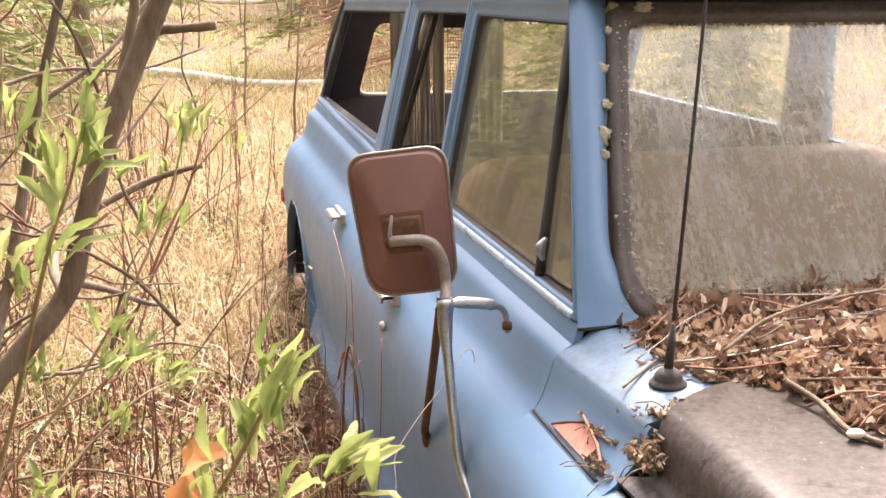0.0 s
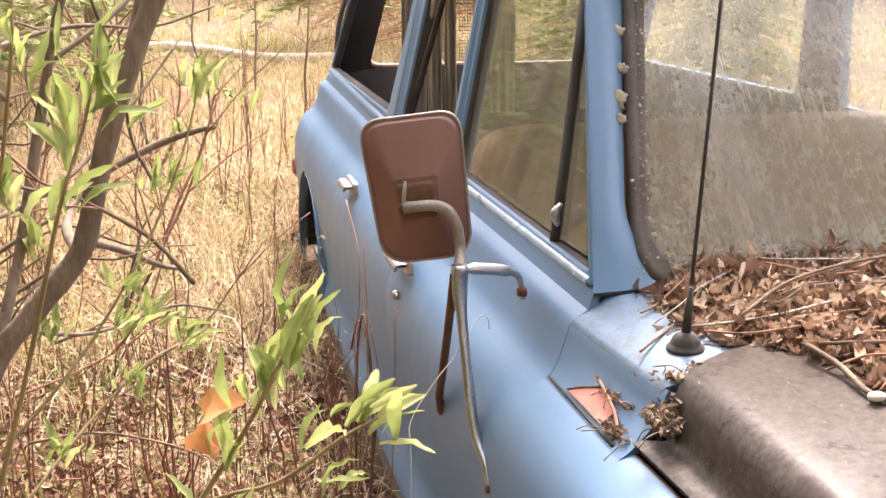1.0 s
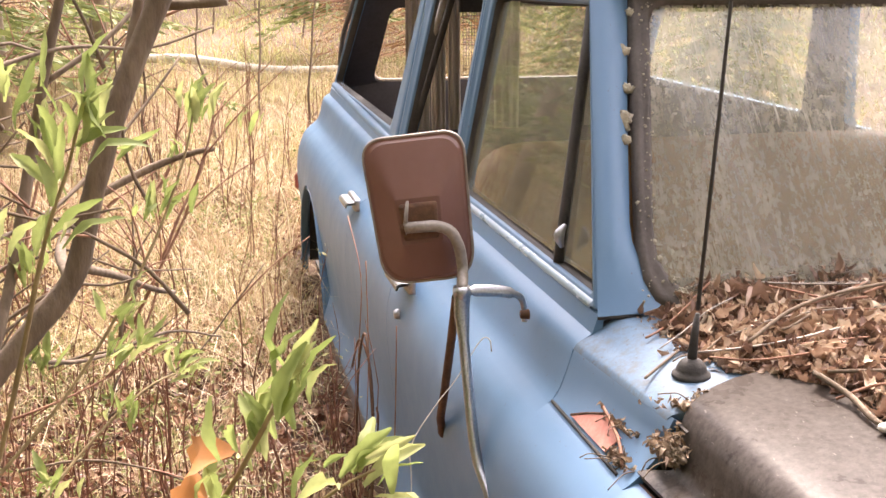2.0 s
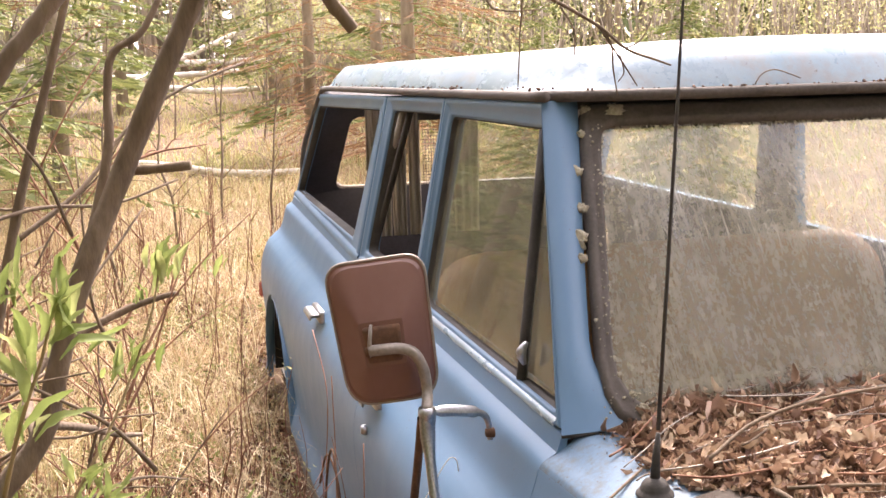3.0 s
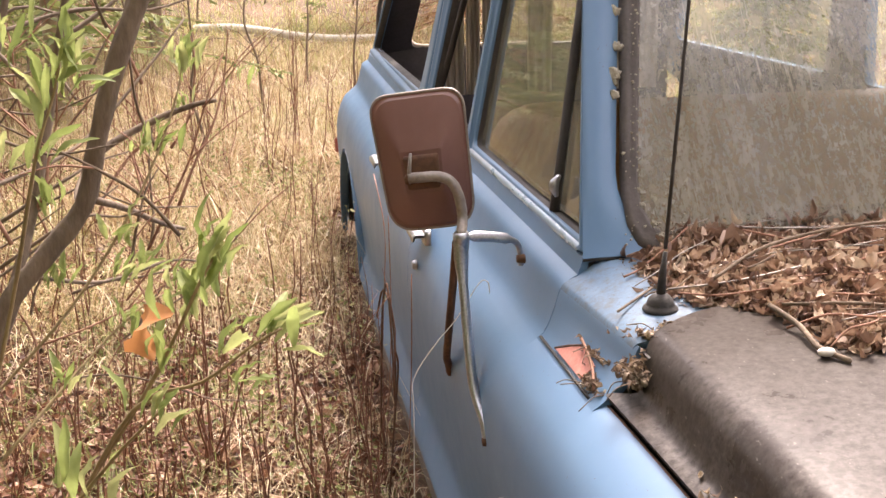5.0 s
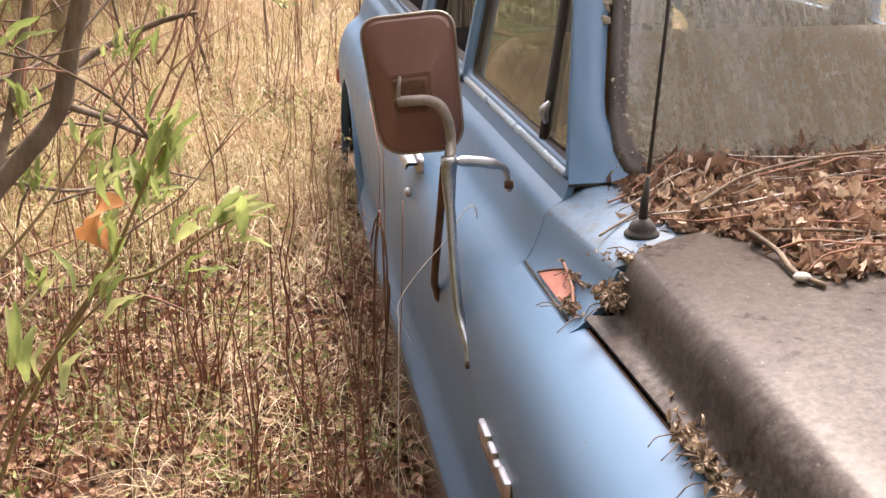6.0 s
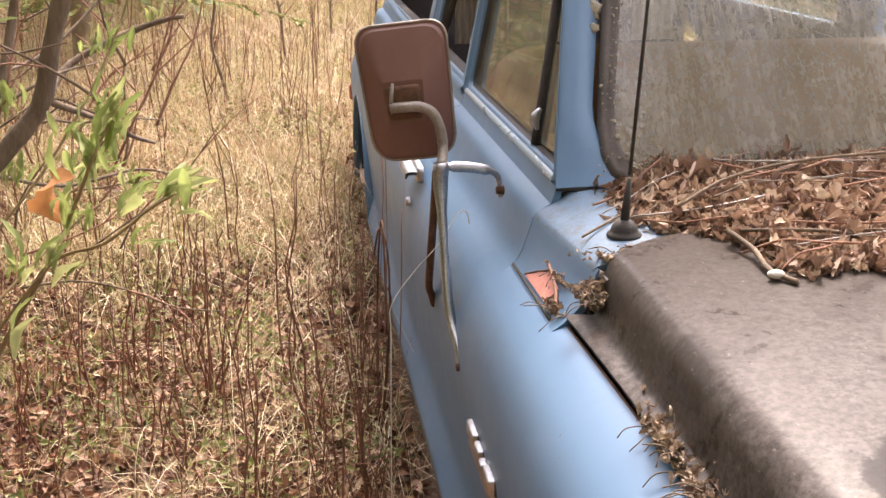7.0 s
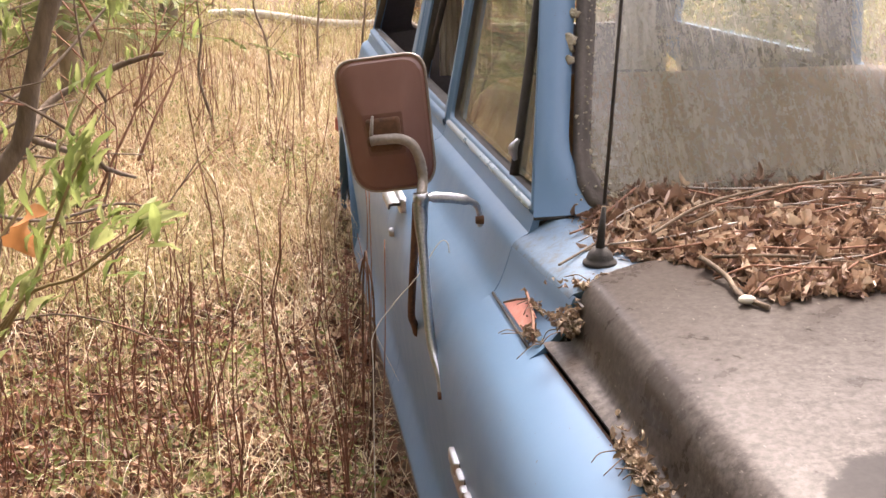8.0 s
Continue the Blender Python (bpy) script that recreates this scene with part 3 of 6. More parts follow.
def rounded(corners, r, n=5):
    """The outline of a polygon with rounded corners."""
    out = []
    m = len(corners)
    for i in range(m):
        p, a, b = (Vector(corners[j]) for j in (i, i - 1, (i + 1) % m))
        u, w = (a - p).normalized(), (b - p).normalized()
        ri = r[i] if isinstance(r, (list, tuple)) else r
        for k in range(n + 1):
            t = k / n
            out.append((p + u * ri) * (1 - t) ** 2 + p * 2 * t * (1 - t) + (p + w * ri) * t * t)
    return out


def rings(loops, place, n=5, close=False):
    """Faces between outlines of equal count; loops are (corners, radius, outward)."""
    bm = bmesh.new()
    vs = [[bm.verts.new(place(p[0], p[1], out)) for p in rounded(c, r, n)] for c, r, out in loops]
    for a, b in zip(vs, vs[1:]):
        for k in range(len(a)):
            j = (k + 1) % len(a)
            bm.faces.new((a[k], a[j], b[j], b[k]))
    if close:
        bm.faces.new(vs[-1])
    return bm


def toward(corners, other, f):
    return [tuple(Vector(a) * (1 - f) + Vector(b) * f) for a, b in zip(corners, other)]


FRAMES = [
    ("front_door_frame", [(0.006, 1.209), (0.350, 1.752), (1.066, 1.748), (1.066, 1.209)], [(0.040, 1.224), (0.318, 1.700), (1.018, 1.703), (1.040, 1.228)]),
    ("rear_door_frame", [(1.071, 1.206), (1.071, 1.748), (1.776, 1.742), (1.860, 1.208)], [(1.150, 1.236), (1.110, 1.706), (1.695, 1.700), (1.802, 1.243)]),
    ("quarter_frame", [(1.866, 1.206), (1.782, 1.742), (3.230, 1.735), (3.76, 1.243)], [(2.06, 1.252), (1.90, 1.697), (3.26, 1.682), (3.62, 1.268)]),
]
for nm, o, i in FRAMES:
    loops = [(o, 0.006, -0.012), (o, 0.006, 0.004), (toward(o, i, 0.30), 0.012, 0.006), (toward(o, i, 0.42), 0.014, -0.002), (toward(o, i, 0.82), 0.024, 0.0), (i, 0.03, -0.006), (i, 0.03, -0.045)]
    own = doors["front_door"] if nm.startswith("front") else doors["rear_door"] if nm.startswith("rear") else car
    cpart(nm, rings(loops, on_side), BLUE, "", None if own is car else own)
    # dark rubber round the opening
    cpart("window_seal", rings([(i, 0.03, -0.010), (toward(i, o, -0.10), 0.03, -0.016), (toward(i, o, -0.14), 0.03, -0.040)], on_side), RUBBER, "dark rubber seal", None if own is car else own)

fd, rd = doors["front_door"], doors["rear_door"]
# front door glass, division bar and vent pane
cpart("window_glass", rings([([(0.295, 1.232), (0.375, 1.690), (1.012, 1.696), (1.030, 1.232)], 0.02, -0.022)], on_side, close=True), DOOR_GLASS, "dusty side window glass", fd, False)
cpart("vent_glass", rings([([(0.062, 1.236), (0.315, 1.685), (0.350, 1.685), (0.262, 1.232)], 0.01, -0.020)], on_side, close=True), DOOR_GLASS, "dusty vent glass", fd, False)
bar = [on_side(0.262 + 0.092 * t, 1.225 + 0.47 * t, -0.014) for t in (0, 0.25, 0.5, 0.75, 1)]
cpart("division_bar", tube(bar, 0.011, 8), RUBBER, "dark brown division bar", fd)
bar2 = [on_side(0.055 + 0.262 * t, 1.232 + 0.455 * t, -0.014) for t in (0, 0.5, 1)]
cpart("vent_seal", tube(bar2, 0.010, 8), RUBBER, "dark rubber seal", fd)
cpart("vent_latch", tube(smooth_path([on_side(0.235, 1.262, -0.004), on_side(0.238, 1.285, 0.006), on_side(0.236, 1.305, -0.002)], 4), [0.004, 0.006, 0.008, 0.010, 0.011, 0.010, 0.008, 0.006, 0.004], 8), CHROME, "chrome latch", fd)
channel = [on_side(1.895 - 0.225 * t, 1.225 + 0.475 * t, -0.030) for t in (0, 0.25, 0.5, 0.75, 1)]
cpart("window_channel", tube(channel, 0.013, 8), PIPE, "pale worn metal window channel", rd)
channel = [on_side(1.835 - 0.235 * t, 1.228 + 0.475 * t, -0.036) for t in (0, 0.25, 0.5, 0.75, 1)]
cpart("channel_seal", tube(channel, 0.011, 8), RUBBER, "black rubber channel seal", rd)
sill_strip = [[on_side(y, 1.212 + dz + kick(y, 1.2) * 0.5, o) for dz, o in ((-0.007, 0.004), (0.001, 0.007), (0.006, 0.003), (0.008, -0.02))] for y in (0.03, 0.3, 0.6, 0.9, 1.05)]
cpart("sill_strip", grid(sill_strip), ROOF, "worn pale window sill edge", fd)

for own, y0, y1 in ((rd, 1.085, 1.85), (None, 1.875, 3.62)):
    ys = [y0 + (y1 - y0) * k / 8 for k in range(9)]
    strip2 = [[on_side(y, 1.211 + dz + kick(y, 1.209), o) for dz, o in ((-0.016, 0.006), (0.002, 0.012), (0.012, 0.006), (0.016, -0.03))] for y in ys]
    cpart("sill_strip", grid(strip2), BLUE, "", own)

# pillar beside the windshield, flaring out at its foot
SHZ0, SHZ1 = 1.200, 1.700


def shield(x, z, out=0.0):
    bow = -0.10 * (1 - ((x - CX) / 0.70) ** 2)
    return (x, 0.70 * (z - 1.20) + max(-0.10, min(0.0, bow)) - out * 0.82, z + out * 0.57)


def pillar_in(z):
    return 0.246 + 0.088 * (z - 1.32) / 0.40 if z > 1.32 else 0.246 + 0.078 * ((1.32 - z) / 0.12) ** 2.3


for far in (False, True):
    rows = []
    for k in range(19):
        z = 1.202 + 0.548 * (k / 18) ** 1.3
        yo = 0.350 * (z - 1.209) / 0.543 - 0.004
        a, b = Vector((gx(z) - 0.004, yo, z)), Vector(shield(pillar_in(z), z, 0.006))
        row = [Vector((gx(z) + 0.02, yo + 0.02, z)), a]
        for f in (0.12, 0.35, 0.6, 0.85, 1.0):
            p = a.lerp(b, f)
            swell = 0.016 * math.sin(math.pi * f) * (1 if z > 1.30 else max(0.15, (z - 1.2) / 0.1))
            row.append(p + Vector((-0.4, -0.9, 0.1)) * swell)
        rows.append([tuple(p) for p in row])
    bm = grid(rows)
    solid(cpart("windshield_pillar", flip(bm) if far else bm, BLUE), 0.01, -1.0)
    foot = [(gx(1.2) - 0.003, -0.006, 1.199), (0.21, -0.010, 1.199), (0.26, 0.0, 1.201), (0.315, 0.012, 1.202)]
    if not far:
        cpart("pillar_seam", tube(foot, 0.0035, 5), RUBBER)

# windshield and its thick rubber seal
W_IN = [(0.266, 1.216), (0.368, 1.698), (2 * CX - 0.368, 1.698), (2 * CX - 0.266, 1.216)]
W_OUT = [(0.232, 1.186), (0.338, 1.738), (2 * CX - 0.338, 1.738), (2 * CX - 0.232, 1.186)]


def dense(corners, n=10):
    """The top and bottom edges get more points, to follow the bow."""
    bl, tl, tr, br = corners
    top = [(tl[0] + (tr[0] - tl[0]) * k / n, tl[1]) for k in range(n + 1)]
    low = [(br[0] + (bl[0] - br[0]) * k / n, bl[1]) for k in range(n + 1)]
    return top + low


RW = [0.035] + [0.01] * 9 + [0.035, 0.11] + [0.01] * 9 + [0.11]
cpart("windshield_seal", rings([(dense(W_OUT), RW, -0.01), (dense(W_OUT), RW, 0.012), (dense(toward(W_OUT, W_IN, 0.3)), RW, 0.020), (dense(toward(W_OUT, W_IN, 0.55)), RW, 0.012), (dense(toward(W_OUT, W_IN, 0.75)), RW, 0.018), (dense(W_IN), RW, 0.008), (dense(W_IN), RW, -0.008)], shield, 4), SEAL, "cracked brown-grey rubber seal")
rows = []
for k in range(9):
    z = 1.200 + 0.51 * k / 8
    x0 = 0.255 + 0.10 * k / 8
    rows.append([shield(x0 + (2 * CX - 2 * x0) * j / 24, z, 0.002) for j in range(25)])
wsh = cpart("windshield", grid(rows), SHIELD_GLASS, "dirty streaked windshield glass")
wsh.visible_shadow = False
cpart("header_panel", grid([[shield(x, z, o) for z, o in ((1.730, 0.004), (1.752, 0.010), (1.770, 0.004))] for x in [0.30 + (2 * CX - 0.60) * j / 20 for j in range(21)]]), SEAL, "dark brown header strip")


# roof
def roof_z(u, v):
    """u along (0 front, 1 rear), v across (-1 to 1)."""
    near = (1 - min(1, u / 0.12)) ** 2.2 if u < 0.12 else 0.0
    back = ((u - 0.70) / 0.30) ** 2.2 if u > 0.70 else 0.0
    drop = max(0.0, 1 - math.hypot(abs(v) ** 5, near, back ** 1.5))
    return 1.768 + 0.078 * min(1, drop * 3.0) ** 0.8 + 0.028 * (1 - abs(v) ** 2.2) * max(0, 1 - near - back)


def front_bow(x):
    v = abs((x - CX) / 0.725)
    return 0.322 - 0.09 * (1 - v * v) + 0.05 * v ** 14


rows = []
for k in range(49):
    u = (k / 48) ** 1.2
    rows.append([])
    for j in range(45):
        v = math.sin((j / 44 - 0.5) * math.pi)
        x = CX + v * (CX - 0.262)
        y0 = front_bow(x)
        rows[-1].append((x, y0 + (3.24 - y0) * u, roof_z(u, v)))
roof = solid(cpart("roof", grid(rows), ROOF, "chalky white and pale blue roof"), 0.012, -1.0, 80)
side_gutter = [(gx(1.757) - 0.006, y, 1.760) for y in (0.325, 0.6, 1.0, 1.5, 2.0, 2.5, 2.9)] + [(0.262, 3.08, 1.757), (0.262, 3.20, 1.747), (gx(1.66) - 0.002, 3.313, 1.66), (gx(1.48) - 0.002, 3.506, 1.48), (gx(1.28) + tuck(3.72) - 0.002, 3.722, 1.28)]
cpart("roof_gutter", tube(smooth_path(side_gutter, 4), 0.011, 8), SEAL, "dark brown drip gutter", roof)
cpart("roof_gutter", tube([(2 * CX - x, y, z) for x, y, z in smooth_path(side_gutter, 3)], 0.011, 8), SEAL, "dark brown drip gutter", roof)
cpart("front_gutter", tube([(x, front_bow(x) - 0.004, 1.760) for x in [0.256 + (2 * CX - 0.512) * k / 30 for k in range(31)]], 0.012, 8), SEAL, "dark brown drip gutter", roof)
crumbs = random.Random(17)
spots_g = [(gx(1.757) - 0.004 + crumbs.gauss(0, 0.004), y, 1.771 + abs(crumbs.gauss(0, 0.003))) for y in (crumbs.choice((0.42, 0.62, 1.0, 1.25, 1.5, 1.9, 2.3, 2.7)) + crumbs.gauss(0, 0.07) for _ in range(70))]
bm = bmesh.new()
for x, y, z in spots_g + [(x, front_bow(x) - 0.006, 1.772) for x in (crumbs.uniform(0.3, 1.6) for _ in range(60))]:
    r = crumbs.uniform(0.0014, 0.0040)
    bmesh.ops.create_icosphere(bm, subdivisions=1, radius=r, matrix=Matrix.Translation((x, y, z)) @ Euler((crumbs.random() * 3, crumbs.random() * 3, 0)).to_matrix().to_4x4() @ Matrix.Diagonal((1.0, 1.6, 0.4, 1)))
tagged(cpart("gutter_crumbs", bm, RUST, "dark leaf crumbs along the gutter", roof), kind="stuff")
cpart("roof_twig", tube(smooth_path([(0.655, 0.235, 1.773), (0.672, 0.240, 1.792), (0.700, 0.242, 1.800), (0.730, 0.240, 1.792), (0.755, 0.236, 1.782)], 3), 0.0013, 5), BARK, "dry crooked twig on the roof edge", roof)
# the far side's frames, the tailgate with its window
for nm, o, i in FRAMES:
    loops = [(o, 0.006, -0.012), (o, 0.006, 0.004), (i, 0.03, -0.006), (i, 0.03, -0.045)]
    cpart("far_" + nm, flip(rings(loops, on_side, 4)), BLUE)
    cpart("far_frame_trim", flip(rings([(toward(o, i, -0.06), 0.006, -0.050), (toward(o, i, 0.5), 0.02, -0.060), (toward(o, i, 1.08), 0.03, -0.050)], on_side, 4)), DARK, "dark worn inner trim")
T_OUT = [(0.215, 0.42), (0.225, 1.25), (0.30, 1.735), (2 * CX - 0.30, 1.735), (2 * CX - 0.225, 1.25), (2 * CX - 0.215, 0.42)]
T_IN = [(0.50, 1.262), (0.376, 1.262), (0.425, 1.640), (2 * CX - 0.425, 1.640), (2 * CX - 0.376, 1.262), (2 * CX - 0.50, 1.262)]
solid(cpart("tailgate", rings([(T_OUT, 0.02, 0), (T_IN, [0.01, 0.075, 0.05, 0.05, 0.075, 0.01], 0)], lambda x, z, o: (x, 3.74 - 0.42 * max(0, z - 1.25) / 0.5, z), 6), NAVY, "dark navy tailgate"), 0.06, 0.0)
cpart("tailgate_window_trim", tube(smooth_path([(0.386, 3.69, 1.37), (0.380, 3.70, 1.31), (0.400, 3.705, 1.276), (0.450, 3.708, 1.266), (0.60, 3.708, 1.264), (1.0, 3.708, 1.264)], 4), 0.010, 8), CLOTH, "pale worn trim round the rear window")
tail_lens = cpart("tail_lamp", rings([([(3.60, 0.76), (3.60, 0.84), (3.66, 0.84), (3.66, 0.76)], 0.01, 0.0), ([(3.61, 0.77), (3.61, 0.83), (3.65, 0.83), (3.65, 0.77)], 0.01, 0.014)], lambda y, z, o: (0.0 + tuck(y) - o - 0.016, y, z), close=True), TAIL, "red side lamp lens")

for nm, o, i in FRAMES:
    bm = flip(rings([(toward(o, i, 0.97), 0.02, -0.020)], on_side, close=True))
    bmesh.ops.reverse_faces(bm, faces=bm.faces)
    pane = cpart("far_window_glass", bm, MURKY, "thinly dusted far side window glass", None, False)
    pane.visible_shadow = False
# Sunlight on this stretch of the far sill, painted as a pale strip.
for y0, y1 in ((2.12, 2.86),):
    cpart("sunlit_far_sill", flip(grid([[(gx(1.21) + 0.02 + o, y, 1.214 + dz + kick(y, 1.209)) for o, dz in ((-0.02, 0.006), (0.006, 0.010), (0.022, 0.006), (0.026, -0.02))] for y in [y0 + (y1 - y0) * k / 8 for k in range(9)]])), ROOF, "far window sill with its sunlit stretch painted pale")

# seats, wheel and curtains inside
seat = cpart("bench_seat", rings([([(0.28, 0.45), (0.28, 1.285), (2 * CX - 0.28, 1.285), (2 * CX - 0.28, 0.45)], 0.16, 0.0), ([(0.26, 0.45), (0.26, 1.30), (2 * CX - 0.26, 1.30), (2 * CX - 0.26, 0.45)], 0.17, 0.05), ([(0.28, 0.45), (0.28, 1.285), (2 * CX - 0.28, 1.285), (2 * CX - 0.28, 0.45)], 0.16, 0.12), ([(0.34, 0.5), (0.34, 1.22), (2 * CX - 0.34, 1.22), (2 * CX - 0.34, 0.5)], 0.14, 0.15)], lambda x, z, o: (x, 1.30 - o + 0.12 * (z - 0.9), z), 6, True), VINYL, "orange-tan vinyl bench seat")
cpart("seat_base", box_bm(0.26, 0.62, 0.42, 2 * CX - 0.26, 1.20, 0.74), VINYL, "", seat, False)
cpart("steering_wheel", tube([(1.45 + 0.20 * math.cos(a), 0.42 + 0.10 * math.sin(a), 1.14 + 0.17 * math.sin(a)) for a in (2 * math.pi * k / 28 for k in range(29))], 0.012, 6), DARK, "thin black steering wheel")


def curtain(x0, x1, z0, z1, y, folds):
    rows = []
    for k in range(12):
        z = z0 + (z1 - z0) * k / 11
        rows.append([(x0 + (x1 - x0) * (j / (folds * 6)), y + 0.007 * math.sin(j * math.pi / 3) + 0.004 * math.sin(k * 0.5 + j * 0.4), z) for j in range(folds * 6 + 1)])
    return grid(rows)


for x0, x1, z0, f in ((0.480, 0.590, 1.06, 4), (0.600, 0.665, 1.06, 3), (0.680, 0.735, 1.06, 2), (0.90, 1.02, 1.06, 3), (1.35, 1.55, 1.06, 4)):
    c_ob = solid(cpart("curtain", curtain(x0, x1, z0, 1.70, 3.34, f), CLOTH, "faded grey-brown hanging curtain"), 0.003)
cpart("curtain_rail", tube([(0.36, 3.35, 1.70), (CX, 3.35, 1.705), (2 * CX - 0.36, 3.35, 1.70)], 0.006, 6), DARK)
bm = bmesh.new()
for k in range(13):
    tube_into(bm, [(0.74 + 0.013 * k, 3.30, 1.30), (0.74 + 0.013 * k, 3.30, 1.62)], 0.0012, 3)
for k in range(22):
    tube_into(bm, [(0.735, 3.30, 1.30 + 0.015 * k), (0.90, 3.30, 1.30 + 0.015 * k)], 0.0012, 3)
cpart("wire_screen", bm, DARK, "dark wire mesh screen")
cpart("screen_header", box_bm(0.72, 3.28, 1.60, 0.91, 3.31, 1.68), DARK, smooth=False)

# ---- trim on the car ----
def plate(y0, z0, y1, z1, x, thick, r=0.004):
    """A low block on the side, its face towards -x."""
    a = [(y0, z0), (y0, z1), (y1, z1), (y1, z0)]
    e = 0.003
    b = [(y0 + e, z0 + e), (y0 + e, z1 - e), (y1 - e, z1 - e), (y1 - e, z0 + e)]
    return rings([(a, r, 0), (a, r, thick - e), (b, r, thick)], lambda y, z, o: (x - o, y, z), 3, True)


def handle(y, z, x, own):
    h = cpart("door_handle", plate(y - 0.085, z - 0.020, y + 0.085, z + 0.022, x + 0.008, 0.016, 0.012), CHROME, "pitted chrome door handle", own)
    cpart("handle_grip", grid([[(x - 0.008 - o, y + d, z + dz) for o, dz in ((0.0, 0.010), (0.020, 0.011), (0.030, 0.006), (0.032, -0.006), (0.027, -0.007), (0.024, 0.002), (0.0, 0.003))] for d in (-0.08, -0.07, 0.06, 0.075)]), CHROME, "", own)
    return h


handle(0.915, 1.030, 0.008, fd)
handle(1.86 - 0.10 + 0.10, 1.040, 0.016, rd)
cpart("lock", lathe([(0.0, 0.0), (0.0, 0.010), (0.006, 0.013), (0.012, 0.013)], (-0.024, 0.907, 0.943), 14), CHROME, "chrome lock button", fd)
# badge on the fender
badge = cpart("badge", plate(-0.335, 0.752, -0.115, 0.774, 0.0, 0.021), CHROME, "worn chrome badge with raised blocks")
for y0, y1, z0, z1, t in ((-0.180, -0.110, 0.776, 0.802, 0.018), (-0.232, -0.186, 0.774, 0.797, 0.017), (-0.272, -0.242, 0.776, 0.793, 0.019), (-0.340, -0.280, 0.772, 0.800, 0.018)):
    cpart("raised_block", plate(y0, z0, y1, z1, -0.006, t), CHROME, "", badge)
    # Dark plates put in for the shade around the raised blocks.
    cpart("gap_shade_plate", plate(y0 - 0.004, z0 - 0.003, y1 + 0.003, z1 + 0.002, -0.004, 0.010), DARK, "", badge)

# slot and pale red plate behind the hood's corner
def on_step(y, z, out=0.0):
    """A point on the step under the cowl, a little proud of it."""
    x = float(np.interp(z, [q[1] for q in STEP], [q[0] for q in STEP]))
    return (x + widen(y, x, z) - 0.8 * out, y, z + 0.6 * out)


cpart("slot", tube([on_step(y, 1.061, 0.001) for y in (-0.012, -0.06, -0.12, -0.18, -0.24, -0.30)], 0.0030, 5), RUBBER, "dark open seam")
solid(cpart("red_plate", grid([[on_step(-0.096 - 0.143 * k / 6, 1.0665, 0.003) for k in range(7)], [on_step(-0.175 - 0.072 * k / 6, 1.100 - 0.010 * k / 6, 0.003) for k in range(7)]]), PINK, "faded red primer patch", None, False), 0.002, 0.0)
cpart("plate_edge", tube([on_step(-0.094, 1.067, 0.004), on_step(-0.13, 1.083, 0.004), on_step(-0.180, 1.101, 0.004)], 0.0022, 5), RUST, "dark brown upper edge of the patch")
cpart("caught_twig", tube(smooth_path([on_step(-0.165, 1.106, 0.008), on_step(-0.21, 1.098, 0.010), on_step(-0.26, 1.086, 0.010), on_step(-0.305, 1.070, 0.008)], 4), 0.0028, 6), TWIG, "dry twig caught beside the patch")
cpart("cable", tube(smooth_path([(0.098, -0.300, 1.066), (0.108, -0.300, 1.078), (0.122, -0.318, 1.092), (0.134, -0.340, 1.086), (0.126, -0.352, 1.078), (0.108, -0.338, 1.072)], 5), 0.0030, 6), RUBBER, "short loop of black cable")

# antenna
antenna = cpart("antenna", lathe([(0.0, 0.0), (0.001, 0.0)], (0.217, -0.245, 1.19), 6), RUBBER, "thin black whip antenna on a domed base")
base = [(0.026, 1.176), (0.029, 1.180), (0.028, 1.184), (0.0235, 1.186), (0.0225, 1.190), (0.0205, 1.196), (0.016, 1.202), (0.010, 1.206), (0.006, 1.207)]
cpart("antenna_base", grid([[(0.216 + r * math.cos(a), -0.245 + r * math.sin(a), z) for r, z in base] for a in (2 * math.pi * k / 20 for k in range(21))]), RUBBER, "domed rubber base", antenna)
cpart("antenna_foot", tube([(0.216, -0.245, 1.205), (0.218, -0.245, 1.24), (0.221, -0.245, 1.275)], [0.0075, 0.0062, 0.0036], 10), RUBBER, "", antenna)
cpart("mast", tube([(0.221, -0.245, 1.28), (0.235, -0.243, 1.50), (0.248, -0.242, 1.72), (0.262, -0.240, 1.95), (0.266, -0.24, 2.02)], [0.0032, 0.003, 0.0026, 0.002, 0.0015], 8), RUBBER, "thin black mast", antenna)

# ---- mirror on its tripod ----
MC = Matrix.Translation((-0.079, 0.295, 1.339)) @ Euler((0, 0, radians(-16))).to_matrix().to_4x4() @ Euler((0, radians(-7), 0)).to_matrix().to_4x4() @ Matrix.Diagonal((1.045, 1.045, 1.10, 1))


def mplace(x, z, o):
    return tuple(MC @ Vector((x, -o, z)))


def quad(w, h, dz=0.0, low=0.90):
    return [(-w * low, -h * 1.04 + dz), (-w, h + dz), (w, h + dz), (w * low, -h * 1.04 + dz)]


RM = [0.050, 0.040, 0.040, 0.050]
mirror = cpart("side_mirror", rings([(quad(0.083, 0.114), RM, -0.022), (quad(0.090, 0.122), RM, -0.018), (quad(0.092, 0.124), RM, -0.006), (quad(0.090, 0.122), RM, 0.002), (quad(0.086, 0.118), RM, 0.002), (quad(0.082, 0.114), RM, 0.008), (quad(0.076, 0.106), RM, 0.011), (quad(0.040, 0.038, -0.014), 0.006, 0.040), (quad(0.038, 0.036, -0.014), 0.006, 0.040)], mplace, 7, True), MIRROR_BACK, "red-brown steel mirror shell with rusty edges")
sharpen(mirror, 16)
cpart("mirror_glass", rings([(quad(0.083, 0.114), RM, -0.0222)], mplace, 7, True), CHROME, "silvered mirror glass", mirror, False)
